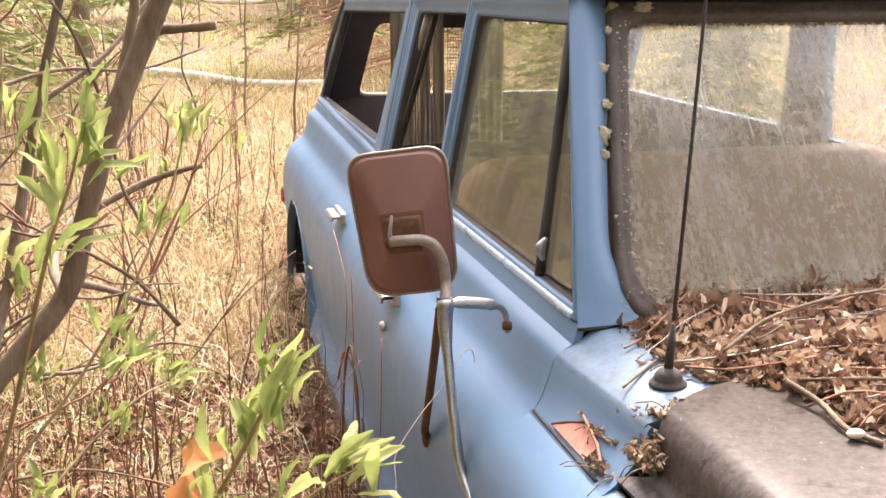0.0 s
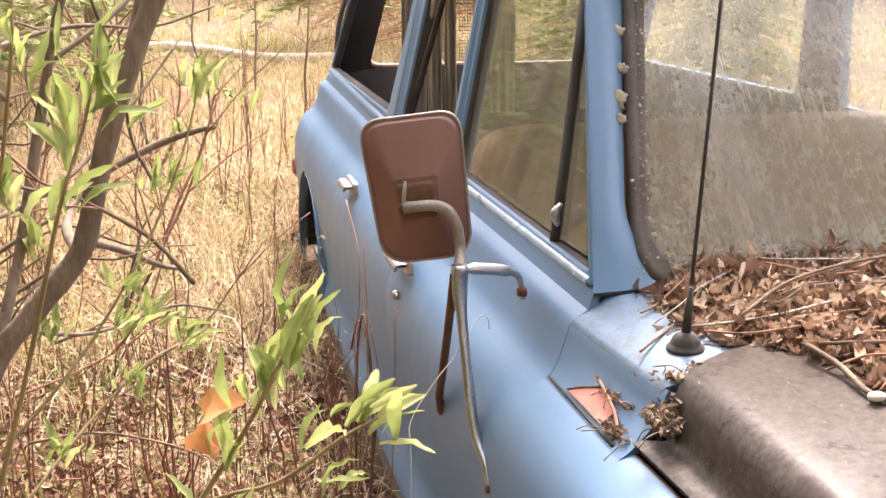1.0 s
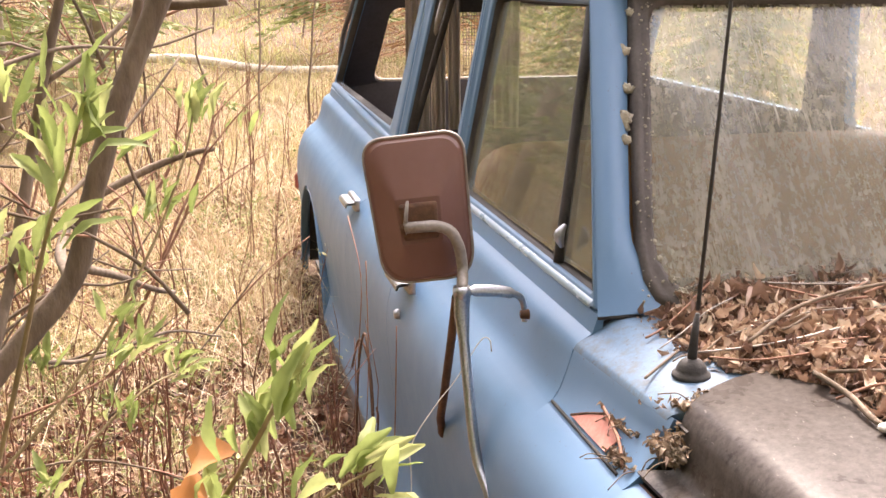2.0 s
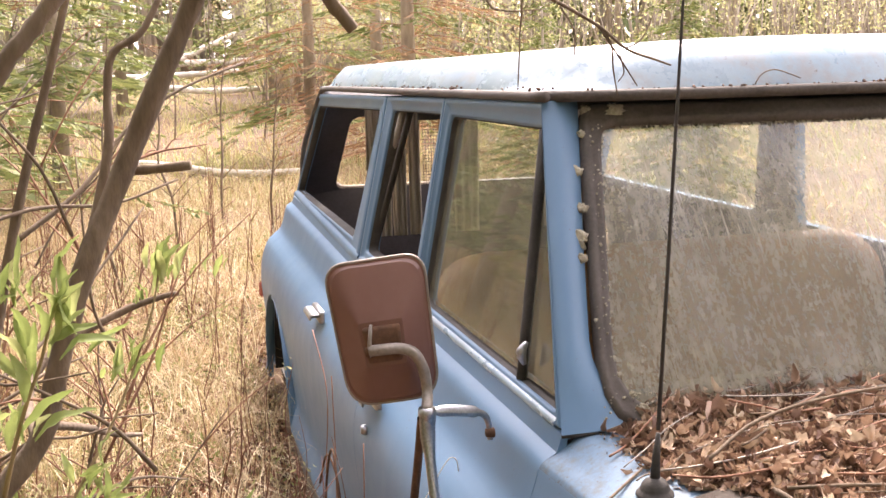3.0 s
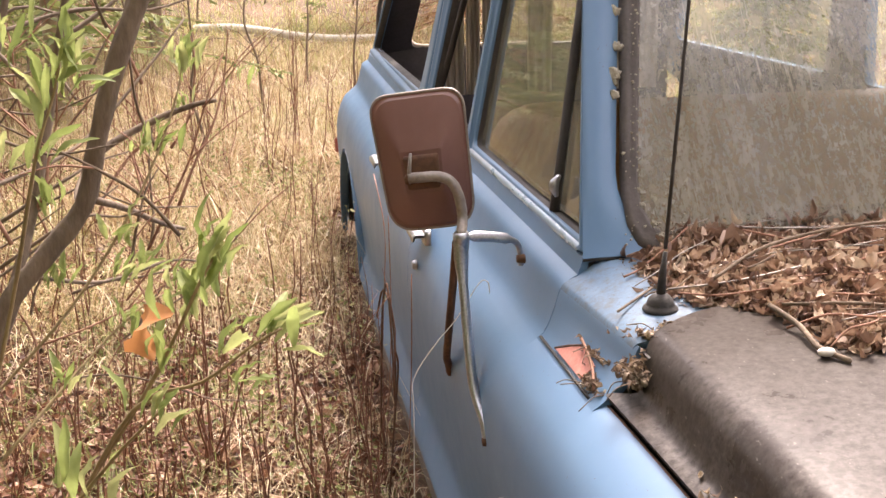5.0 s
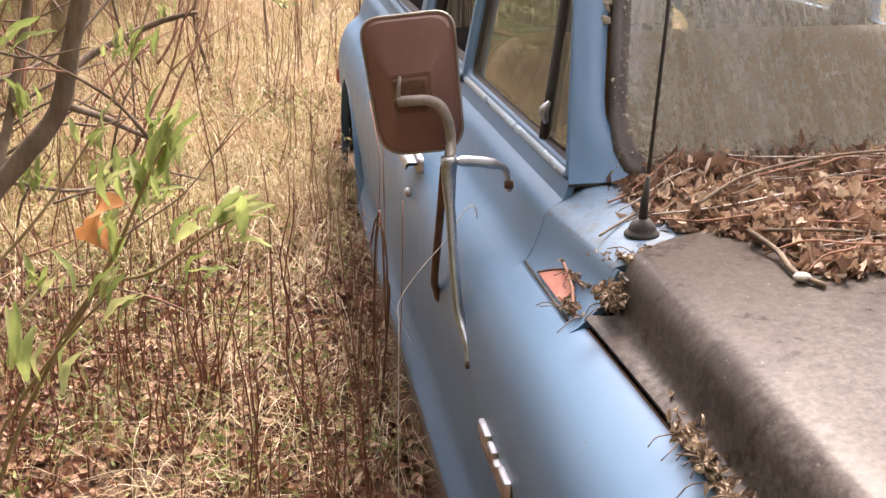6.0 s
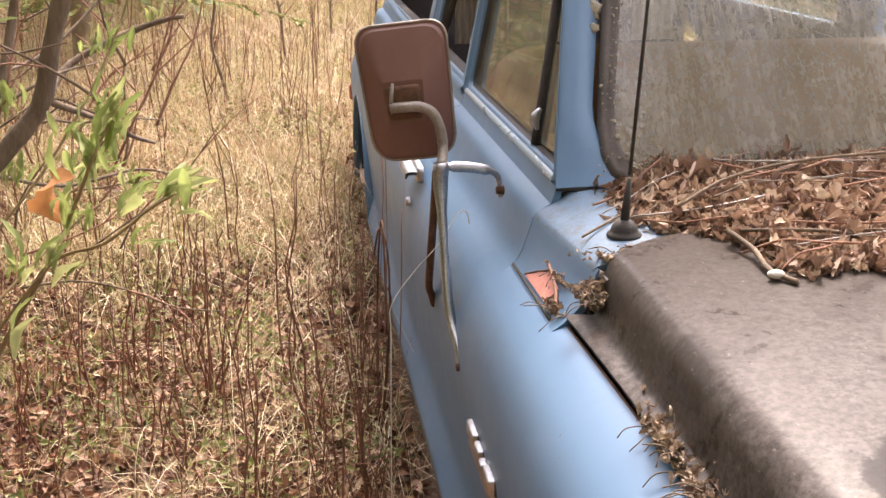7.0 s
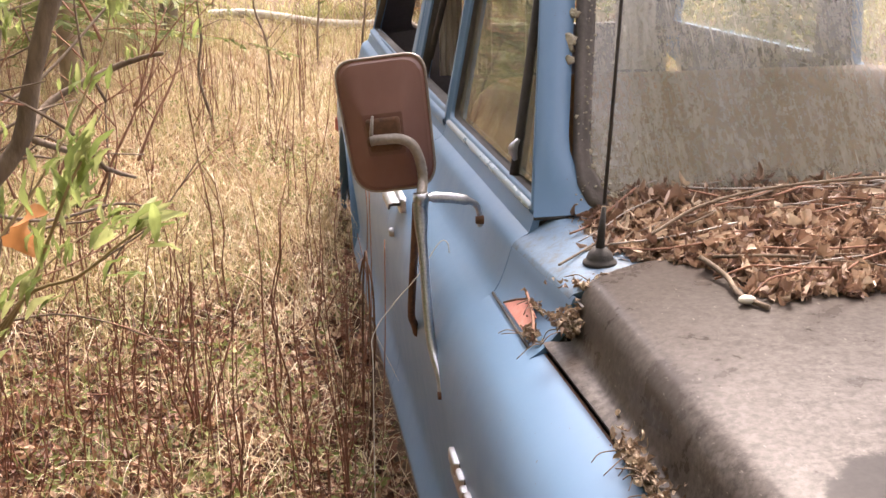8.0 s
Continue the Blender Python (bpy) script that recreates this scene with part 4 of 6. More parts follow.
cpart("rim", tube([mplace(p[0], p[1], 0.000) for p in rounded(quad(0.0905, 0.1225), RM, 8)] + [mplace(*rounded(quad(0.0905, 0.1225), RM, 8)[0], 0.0)], 0.0030, 6), PIPE, "worn steel rim", mirror)
clampbm = rings([(quad(0.034, 0.030, -0.014), 0.006, 0.040), (quad(0.034, 0.030, -0.014), 0.006, 0.046), (quad(0.028, 0.024, -0.014), 0.006, 0.049)], mplace, 3, True)
cpart("clamp", clampbm, RUST, "rusty clamp plate", mirror)
cpart("clamp_bolt", tube([mplace(-0.026, -0.032, 0.050), mplace(-0.022, -0.007, 0.058), mplace(-0.015, 0.023, 0.058)], [0.0055, 0.004, 0.003], 7), PIPE, "", mirror)
cpart("clamp_bracket", tube([mplace(-0.026, -0.022, 0.036), mplace(-0.024, -0.025, 0.056)], 0.011, 8), RUST, "", mirror)
FORK = (-0.026, 0.190, 1.205)
arm_path = [mplace(-0.024, -0.021, 0.056), mplace(0.0, -0.021, 0.060), mplace(0.03, -0.023, 0.060), mplace(0.052, -0.035, 0.058), mplace(0.063, -0.062, 0.056), mplace(0.064, -0.102, 0.054), FORK]
cpart("arm", tube(smooth_path(arm_path, 5), 0.0105, 10), PIPE, "dull grey bent pipe arm", mirror)
cpart("collar", tube([(FORK[0], FORK[1], 1.212), (FORK[0], FORK[1], 1.200), (FORK[0] + 0.001, FORK[1] - 0.001, 1.165)], [0.016, 0.017, 0.012], 8), CHROME, "", mirror)


def strip_bar(pts, w, t, across):
    """A flattened bar along the points."""
    pts = [Vector(p) for p in pts]
    rows = []
    for i, p in enumerate(pts):
        d = (pts[min(i + 1, len(pts) - 1)] - pts[max(i - 1, 0)]).normalized()
        u = (Vector(across) - d * d.dot(Vector(across))).normalized()
        n = d.cross(u)
        wi = w[i] if isinstance(w, (list, tuple)) else w
        rows.append([tuple(p + u * wi * math.cos(a) + n * t * math.sin(a)) for a in (2 * math.pi * k / 10 for k in range(10))])
    return grid(rows, True)


front_strut = smooth_path([(-0.028, 0.185, 1.195), (-0.028, 0.178, 1.150), (-0.027, 0.155, 1.08), (-0.025, 0.115, 0.97), (-0.021, 0.090, 0.915), (-0.012, 0.048, 0.873), (-0.012, 0.022, 0.842)], 4)
cpart("strut", strip_bar(front_strut, [0.015] * 4 + [0.0135, 0.012] + [0.0102] * 19, 0.0090, (1, 0.1, 0)), CHROME, "scratched chrome strut", mirror)
back_strut = smooth_path([(-0.034, 0.200, 1.190), (-0.035, 0.235, 1.10), (-0.037, 0.285, 0.98), (-0.034, 0.335, 0.905), (-0.022, 0.385, 0.865), (-0.014, 0.405, 0.835)], 4)
cpart("strut", strip_bar(back_strut, 0.0085, 0.0085, (0.3, -1, 0)), RUST, "rust-brown strut", mirror)
top_arm = smooth_path([(-0.022, 0.192, 1.203), (0.02, 0.196, 1.200), (0.06, 0.200, 1.193), (0.085, 0.202, 1.183), (0.094, 0.202, 1.165), (0.096, 0.201, 1.135)], 4)
cpart("top_arm", strip_bar(top_arm, [0.006] * 2 + [0.011] * 8 + [0.007] * 11, 0.006, (0, 0.5, 1)), CHROME, "scratched chrome bracket arm", mirror)
for p in ((-0.014, 0.024, 0.846), (-0.016, 0.405, 0.845), (0.094, 0.195, 1.150)):
    cpart("foot_bolt", lathe([(-0.008, 0.0), (-0.008, 0.008), (0.008, 0.010)], p, 6), RUST, "rusty bolt", mirror)

# ---- lichen along the windshield seal ----
def crust(name, centre, r, seed, own=car):
    """One flat lobed crust with a ragged edge."""
    bm = bmesh.new()
    bmesh.ops.create_icosphere(bm, subdivisions=3, radius=r)
    for v in bm.verts:
        d = v.co.normalized()
        f = 1.1 + 0.75 * noise.noise(d * 2.6 + Vector((seed * 3.1, 0, 0))) + 0.55 * noise.noise(d * 7.5 + Vector((0, seed * 2.3, 0)))
        q = d * r * f
        v.co = Vector(centre) + Vector((0.94, -0.35, 0)) * q.x + Vector((0, 0.25, 0.97)) * q.z + Vector((-0.35, -0.94, 0.2)) * (0.12 * q.y + 0.002)
    return cpart(name, bm, LICHEN, "pale crusty lichen", None)


for i, (x, z, r) in enumerate(((0.328, 1.678, 0.010), (0.300, 1.611, 0.014), (0.294, 1.545, 0.013), (0.276, 1.495, 0.019), (0.270, 1.461, 0.013), (0.312, 1.221, 0.014), (0.400, 1.720, 0.022), (0.345, 1.722, 0.014), (0.283, 1.30, 0.006), (0.268, 1.36, 0.006), (0.286, 1.275, 0.007), (0.300, 1.245, 0.007))):
    crust("lichen", shield(x, z, 0.014), r * 0.66, i)
specks = random.Random(23)
bm = bmesh.new()
for k in range(130):
    z = specks.uniform(1.20, 1.70) if k < 95 else 1.21 + abs(specks.gauss(0, 0.02))
    t = (z - 1.20) / 0.50
    x = 0.246 + 0.106 * t + specks.uniform(-0.010, 0.018) + (0.0 if k < 95 else specks.uniform(0.03, 0.09))
    bmesh.ops.create_icosphere(bm, subdivisions=1, radius=specks.uniform(0.0010, 0.0030), matrix=Matrix.Translation(shield(x, z, 0.017)) @ Matrix.Diagonal((1.2, 0.7, 1.0, 1)))
tagged(cpart("lichen_specks", bm, LICHEN, "cream lichen specks on the old seal"), kind="stuff")


# ---- leaves, twigs and debris ----
def leaf_mesh(name, length, width, curl, fold, seed, seg=5, crumple=0.0):
    """A pointed leaf along +y, folded on its rib, curled and crumpled."""
    rnd = random.Random(seed)
    rows = []
    for k in range(seg + 1):
        t = k / seg
        w = width * math.sin(math.pi * min(1, t * 0.93 + 0.05)) ** 0.8 * (1 + rnd.uniform(-0.15, 0.15)) + 0.0004
        zz = curl * length * (t - 0.5) ** 2 * 4 + rnd.uniform(-0.04, 0.04) * length
        f1, f2 = fold * w * (1 + rnd.uniform(-0.4, 0.4)), fold * w * (1 + rnd.uniform(-0.4, 0.4))
        y = t * length
        row = [(-w, y, zz + f1), (-w * 0.4, y, zz + f1 * 0.25), (0, y, zz), (w * 0.4, y, zz + f2 * 0.25), (w, y, zz + f2)]
        rows.append([(x + rnd.gauss(0, crumple), q + rnd.gauss(0, crumple), z + rnd.gauss(0, crumple)) for x, q, z in row])
    me = bpy.data.meshes.new(name)
    g = grid(rows)
    g.to_mesh(me)
    g.free()
    me.shade_smooth()
    return me


def heap_front(x):
    return float(np.interp(x, (0.20, 0.245, 0.337, 0.375, 0.395, 0.5, 1.8), (-0.19, -0.225, -0.318, -0.40, -0.525, -0.525, -0.50)))


def pile_z(x, y):
    """The top of the heap in front of the windshield."""
    base = 1.182 + 0.012 * min(1, (x - 0.2) / 0.6)
    if x < 0.22 or x > 1.75:
        return base
    side = min(1, (x - 0.22) / 0.12) * min(1, (1.75 - x) / 0.2)
    front = heap_front(x)
    u = (y - front) / (0.03 - front)
    if u < 0:
        return base
    return base + side * (0.010 + (0.042 + 0.014 * min(1, max(0, (x - 0.3) / 0.3))) * min(1, u) ** 0.7) + 0.010 * noise.noise(Vector((x * 9, y * 9, 0)))


heap = empty("leaf_pile", (0.9, -0.2, 1.19), "heap of brown dead leaves and twigs lying on the cowl", "leaves")
bpy.context.view_layer.update()


def hpart(ob):
    ob.parent = heap
    ob.matrix_parent_inverse = heap.matrix_world.inverted()
    return ob


rnd = random.Random(5)
LM = [leaf_mesh("leaf", rnd.uniform(0.024, 0.050), rnd.uniform(0.0050, 0.0110), rnd.uniform(-0.5, 0.7), rnd.uniform(0.5, 2.2), k, 7, 0.0008) for k in range(20)]
for me in LM:
    me.materials.append(DEADLEAF)


def heap_spot(rnd):
    while True:
        x, y = rnd.uniform(0.22, 1.55), rnd.uniform(-0.55, 0.03)
        if rnd.random() < (1.0 if x < 0.9 else 0.5):
            front = heap_front(x) + 0.03 * noise.noise(Vector((x * 11, 1.0, 0)))
            if y > front:
                return x, y


for k in range(300):
    while True:
        x, y = heap_spot(rnd)
        if x < 1.0:
            break
    ob = new("leaf", LM[k % 20])
    s = rnd.uniform(0.5, 1.0)
    y = min(y, -0.005)
    ob.matrix_world = Matrix.Translation((x, y, pile_z(x, y) + rnd.uniform(-0.006, 0.008))) @ Euler((rnd.gauss(0, 0.5), rnd.gauss(0, 0.5), rnd.uniform(0, 6.28))).to_matrix().to_4x4() @ Matrix.Scale(s, 4)
    hpart(ob)


def scatter_leaves(name, spots, material, size=(0.6, 1.3), tilt=0.5, shapes=None, seed=1):
    """Many small leaves in one mesh; spots are (x, y, z)."""
    r = np.random.default_rng(seed)
    protos = shapes or LM
    vs, fs, base = [], [], 0
    cache = [(np.array([v.co[:] for v in me.vertices]), [tuple(p.vertices) for p in me.polygons]) for me in protos]
    for p in spots:
        co, polys = cache[r.integers(len(cache))]
        m = np.array((Euler((r.normal(0, tilt), r.normal(0, tilt), r.uniform(0, 6.28))).to_matrix() * r.uniform(*size)))
        vs.append(co @ m.T + np.array(p))
        fs += [tuple(i + base for i in f) for f in polys]
        base += len(co)
    me = bpy.data.meshes.new(name)
    me.from_pydata(np.concatenate(vs).tolist(), [], fs)
    me.shade_smooth()
    me.materials.append(material)
    return new(name, me)


spots = []
for k in range(12500):
    x, y = heap_spot(rnd)
    spots.append((x, y, pile_z(x, y) - 0.004 - 0.045 * rnd.random() ** 2 * (1 if pile_z(x, y) > 1.23 else 0.25)))
hpart(tagged(scatter_leaves("leaf_mass", spots, LITTER, (0.32, 0.85), 0.6), "brown dead leaf mass", kind="stuff"))
rows = [[(x, y, min(pile_z(x, y) - 0.016, 5)) for x in np.linspace(0.28, 1.72, 40).tolist()] for y in np.linspace(-0.46, 0.03, 18).tolist()]
hpart(tagged(part("leaf_mould", grid(rows), RUST), "dark rotting leaf mould"))
# twigs and stems lying on the heap
for k in range(110):
    x, y = heap_spot(rnd)
    a, n = rnd.uniform(-0.5, 0.5) + (math.pi * rnd.randint(0, 1)), rnd.uniform(0.06, 0.22)
    pts = []
    for j in range(4):
        px, py = x + math.cos(a) * n * (j / 3 - 0.5), y + math.sin(a) * n * (j / 3 - 0.5)
        px, py = max(0.2, px), min(0.0, max(-0.56, py))
        pts.append((px, py, pile_z(px, py) + 0.010 + 0.006 * rnd.random()))
        a += rnd.uniform(-0.2, 0.2)
    r0 = rnd.uniform(0.0007, 0.0022)
    hpart(part("twig", tube(smooth_path(pts, 3), r0, 5), rnd.choice((TWIG, BARK, PIPE))))
for pts, r0 in (([(0.345, -0.36, 1.215), (0.358, -0.43, 1.205), (0.352, -0.50, 1.197), (0.372, -0.55, 1.194)], 0.0043),
                ([(0.36, -0.37, 1.218), (0.46, -0.41, 1.225), (0.60, -0.44, 1.215), (0.80, -0.46, 1.215)], 0.0032),
                ([(0.30, -0.25, 1.225), (0.42, -0.20, 1.262), (0.60, -0.19, 1.285), (0.9, -0.20, 1.292)], 0.0030),
                ([(0.235, -0.20, 1.192), (0.27, -0.14, 1.205), (0.31, -0.10, 1.222)], 0.0032),
                ([(0.15, -0.23, 1.176), (0.19, -0.20, 1.184), (0.23, -0.17, 1.192)], 0.0022)):
    hpart(part("stick", tube(smooth_path(pts, 5), r0, 6), BARK, None, "crooked grey-brown stick"))
chipbm = bmesh.new()
bmesh.ops.create_icosphere(chipbm, subdivisions=2, radius=0.011, matrix=Matrix.Translation((0.352, -0.521, 1.198)) @ Matrix.Diagonal((1.2, 0.9, 0.6, 1)))
hpart(part("chip", chipbm, BIRCH, None, "pale wood chip"))


def debris(centre, spread, n, seed, label):
    """A clump of dead leaves and threads caught in the gap."""
    r = random.Random(seed)
    top = empty("debris_clump", centre, label, "debris", "debris along the hood")
    bpy.context.view_layer.update()
    sp = [tuple(Vector(centre) + Vector((r.gauss(0, spread[0]), r.gauss(0, spread[1]), abs(r.gauss(0, spread[2]))))) for _ in range(n)]
    a = scatter_leaves("caught_leaves", sp, FLUFF, (0.16, 0.46), 0.5, None, seed)
    cb = bmesh.new()
    bmesh.ops.create_icosphere(cb, subdivisions=4, radius=1.0)
    for v in cb.verts:
        d = v.co.normalized()
        f = 1.0 + 0.5 * noise.noise(d * 2.0 + Vector((seed, 0, 0))) + 0.40 * noise.noise(d * 5.5 + Vector((0, seed, 0))) + 0.2 * noise.noise(d * 14.0)
        v.co = Vector(centre) + Vector((d.x * spread[0] * 1.15, d.y * spread[1] * 1.6, d.z * spread[2] * 0.9)) * f
    core = part("matted_core", cb, FELT)
    core.parent = top
    core.matrix_parent_inverse = top.matrix_world.inverted()
    bm = bmesh.new()
    for _ in range(max(5, n // 12)):
        p = Vector(r.choice(sp))
        q = p + Vector((r.uniform(-0.05, 0.005), r.uniform(-0.03, 0.03), r.uniform(-0.025, 0.012)))
        m = (p + q) / 2 + Vector((r.uniform(-0.01, 0.01), r.uniform(-0.01, 0.01), 0.008))
        q.z = max(q.z, centre[2] - 0.03)
        tube_into(bm, smooth_path([p, m, q], 3), 0.0009, 4)
    b = tagged(part("threads", bm, BARK), kind="stuff")
    tagged(a, kind="stuff")
    for ob in (a, b):
        ob.parent = top
        ob.matrix_parent_inverse = top.matrix_world.inverted()


debris((0.138, -0.362, 1.116), (0.012, 0.018, 0.016), 120, 1, "grey-brown dead leaf clump caught at the hood corner")
debris((0.190, -0.330, 1.168), (0.026, 0.010, 0.005), 80, 2, "dead moss and leaf scraps along the hood edge")
debris((0.117, -0.215, 1.100), (0.003, 0.026, 0.004), 26, 3, "dry twigs and leaf scraps on the fender ledge")
debris((0.096, -0.275, 1.068), (0.006, 0.018, 0.006), 46, 6, "dry twigs and leaf scraps on the fender ledge")
debris((0.124, -0.740, 1.066), (0.010, 0.040, 0.010), 130, 4, "dead leaves and threads stuck in the hood gap")
debris((0.128, -0.850, 1.058), (0.010, 0.040, 0.009), 130, 5, "dead leaves and threads stuck in the hood gap")
gap_line = part("gap_dirt", tube([(0.101 + drift(y), y, 1.060 - 0.05 * max(0.0, (-0.33 - y) / 1.12) ** 1.5) for y in (-0.33, -0.40, -0.5, -0.6, -0.7, -0.8, -1.0, -1.3)], 0.0036, 6), RUST, car)
gap_line.matrix_parent_inverse = car.matrix_world.inverted()

# ---- plants ----
def blades(name, spots, height, width, lean, material, seed, seg=3):
    """Grass: thin bent strips, all in one mesh. spots: rows of x, y, z."""
    r = np.random.default_rng(seed)
    p = np.asarray(spots, float)
    n = len(p)
    h = r.uniform(height[0], height[1], n)
    w = r.uniform(width[0], width[1], n)
    a, b = r.uniform(0, 2 * np.pi, n), r.uniform(0, 2 * np.pi, n)
    bend = np.abs(r.normal(0, lean, n)) + 0.08
    d = np.stack([np.cos(a), np.sin(a), 0 * a], 1)
    s = np.stack([np.cos(b), np.sin(b), 0 * b], 1)
    verts = np.zeros((n, 2 * seg + 1, 3))
    ang, at = np.zeros(n), p.copy()
    for k in range(seg):
        ww = (w * (1 - 0.75 * k / seg))[:, None]
        verts[:, 2 * k], verts[:, 2 * k + 1] = at - s * ww, at + s * ww
        ang = ang + bend * (0.55 + 0.9 * k)
        ang = np.minimum(ang, 1.9)
        at = at + (h / seg)[:, None] * (d * np.sin(ang)[:, None] + np.array([0, 0, 1.0]) * np.cos(ang)[:, None])
    verts[:, 2 * seg] = at
    m = 2 * seg + 1
    quads = np.array([[2 * k, 2 * k + 1, 2 * k + 3, 2 * k + 2] for k in range(seg - 1)])
    base = (np.arange(n) * m)[:, None, None]
    q = (quads[None] + base).reshape(-1, 4)
    t = (np.array([2 * seg - 2, 2 * seg - 1, 2 * seg])[None] + base[:, 0]).reshape(-1, 3)
    me = bpy.data.meshes.new(name)
    me.from_pydata(verts.reshape(-1, 3).tolist(), [], q.tolist() + t.tolist())
    me.shade_smooth()
    me.materials.append(material)
    return new(name, me)


def in_car(x, y, pad=0.0):
    return -0.02 - pad < x < 2 * CX + 0.02 + pad and -1.6 < y < 3.75 + pad


def field(n, y0, y1, seed, power=1.0, left=0.34, right=0.30, clump=2.0, keep=0.45, pad=0.05):
    """Spots on the ground in the open wedge left of the car and behind it."""
    r = random.Random(seed)
    out = []
    while len(out) < n:
        y = y0 + (y1 - y0) * r.random() ** power
        x = r.uniform(-left * (y + 1.7) - 1.1, right * (y + 1.7) + 0.4)
        if in_car(x, y, pad) or (y < 3.7 and x > 0.2):
            continue
        if noise.noise(Vector((x * clump, y * clump, seed))) * 0.5 + 0.5 > r.random() * (1 - keep) + keep * 0.55:
            out.append((x, y, ground_z(x, y) - 0.01))
    return out


def tufts(spots, per, spread, seed):
    """Several blades from each spot."""
    r = np.random.default_rng(seed)
    p = np.repeat(np.asarray(spots, float), per, 0)
    p[:, :2] += r.normal(0, spread, (len(p), 2))
    return p


grass = blades("dry_grass", tufts(field(2600, 2.4, 9.8, 11, 1.05, keep=0.35), 16, 0.045, 61), (0.16, 0.52), (0.0009, 0.0024), 0.42, STRAW, 1, 6)
tagged(grass, "tangled straw-coloured dry grass with green shoots", "grass", kind="stuff")
grass2 = blades("dry_grass", field(42000, 8.0, 27.0, 12, 1.1, 0.34, 0.55, 1.0, 0.3), (0.10, 0.32), (0.003, 0.007), 0.7, MEADOW, 2, 3)
tagged(grass2, "straw-coloured dry grass in the clearing", "grass", kind="stuff")
thatch = blades("flattened_grass", field(34000, 2.5, 8.5, 13, 0.95, keep=0.25), (0.10, 0.36), (0.0010, 0.0024), 1.1, STRAW, 3, 4)
tagged(thatch, "flattened dead grass thatch on the ground", "grass", kind="stuff")
thatch2 = blades("flattened_grass", tufts(field(150, -1.2, 2.2, 15, 0.6, keep=0.5), 15, 0.05, 62), (0.10, 0.36), (0.0008, 0.0016), 0.55, STRAW, 5, 6)
tagged(thatch2, "sparse dead grass over leaf litter", "grass", kind="stuff")
stalks = blades("bent_stalks", tufts(field(420, 2.0, 9.0, 18, 1.1, keep=0.5), 7, 0.05, 63), (0.35, 0.85), (0.0011, 0.0024), 0.30, PALESTRAW, 9, 8)
tagged(stalks, "pale bent straw stalks crossing the field", "grass", kind="stuff")
r_side = random.Random(93)
beside = [(x, y, ground_z(x, y) - 0.01) for x, y in ((r_side.uniform(-0.75, -0.06), r_side.uniform(0.5, 3.6)) for _ in range(75))]
tagged(blades("dry_grass", tufts(beside, 14, 0.04, 65), (0.18, 0.50), (0.0008, 0.0018), 0.38, PALESTRAW, 12, 7), "long pale grass leaning beside the car", "grass", kind="stuff")
straws = blades("tall_straws", field(900, 1.2, 9.0, 14, 1.1), (0.4, 0.95), (0.0010, 0.0020), 0.22, STRAW, 4, 8)
tagged(straws, "tall bent pale grass stalks", "grass", kind="stuff")
straws2 = blades("tall_straws", field(190, 0.0, 2.6, 16, 1.0, keep=0.2), (0.35, 0.8), (0.0008, 0.0014), 0.34, PALESTRAW, 6, 8)
tagged(straws2, "long bent pale straws over leaf litter", "grass", kind="stuff")
green = blades("green_grass", tufts(field(950, 0.9, 14.0, 17, 1.2, clump=0.8, keep=0.9), 13, 0.05, 64), (0.08, 0.24), (0.0012, 0.0030), 0.5, SPROUT, 7, 4)
tagged(green, "patches of fresh green grass", "grass", kind="stuff")
r_out = random.Random(88)
outer = []
while len(outer) < 34000:
    x, y = r_out.uniform(-9, 12), r_out.uniform(-10, 12)
    if in_car(x, y, 0.03) or (y > -1.4 and -0.34 * (y + 1.7) - 1.1 < x < 0.2) or math.hypot(x + 0.4, y + 1.8) < 0.7:
        continue
    outer.append((x, y, ground_z(x, y) - 0.01))
tagged(blades("dry_grass", outer, (0.10, 0.34), (0.004, 0.009), 0.6, STRAW, 8, 3), "straw-coloured dry grass around the car", "grass", kind="stuff")
r_out = random.Random(89)
meadow_spots = [(x, y, ground_z(x, y) - 0.01) for x, y in ((r_out.uniform(2.2, 34), r_out.uniform(-4, 30)) for _ in range(34000))]
tagged(blades("dry_grass", meadow_spots, (0.18, 0.42), (0.010, 0.020), 0.8, MEADOW, 10, 3), "pale sunlit meadow grass beyond the car", "grass", kind="stuff")

spots = [(x, y, z + 0.012 + 0.02 * rnd.random()) for x, y, z in field(52000, -1.4, 5.2, 21, 1.0, keep=0.0, pad=0.0)]
GL = [leaf_mesh("leaf", rnd.uniform(0.035, 0.065), rnd.uniform(0.012, 0.024), rnd.uniform(-0.4, 0.5), rnd.uniform(0.1, 0.9), 40 + k, 3) for k in range(12)]
tagged(scatter_leaves("leaf_litter", spots, GROUNDLEAF, (0.35, 0.95), 0.5, GL, 7), "brown dead leaf litter on the ground", "leaves", kind="stuff")
spots = []
for x, y, z in field(640, -0.9, 6.5, 22, 1.0):
    for k in range(14):
        spots.append((x + rnd.gauss(0, 0.05), y + rnd.gauss(0, 0.05), z + rnd.uniform(0.02, 0.16)))
SL = [leaf_mesh("leaf", rnd.uniform(0.014, 0.028), rnd.uniform(0.0025, 0.0055), 0.2, 0.5, 60 + k, 3) for k in range(6)]
tagged(scatter_leaves("low_sprouts", spots, SPROUT, (0.9, 1.7), 0.7, SL, 8), "small green sprouts in the dead grass", "plants", kind="stuff")


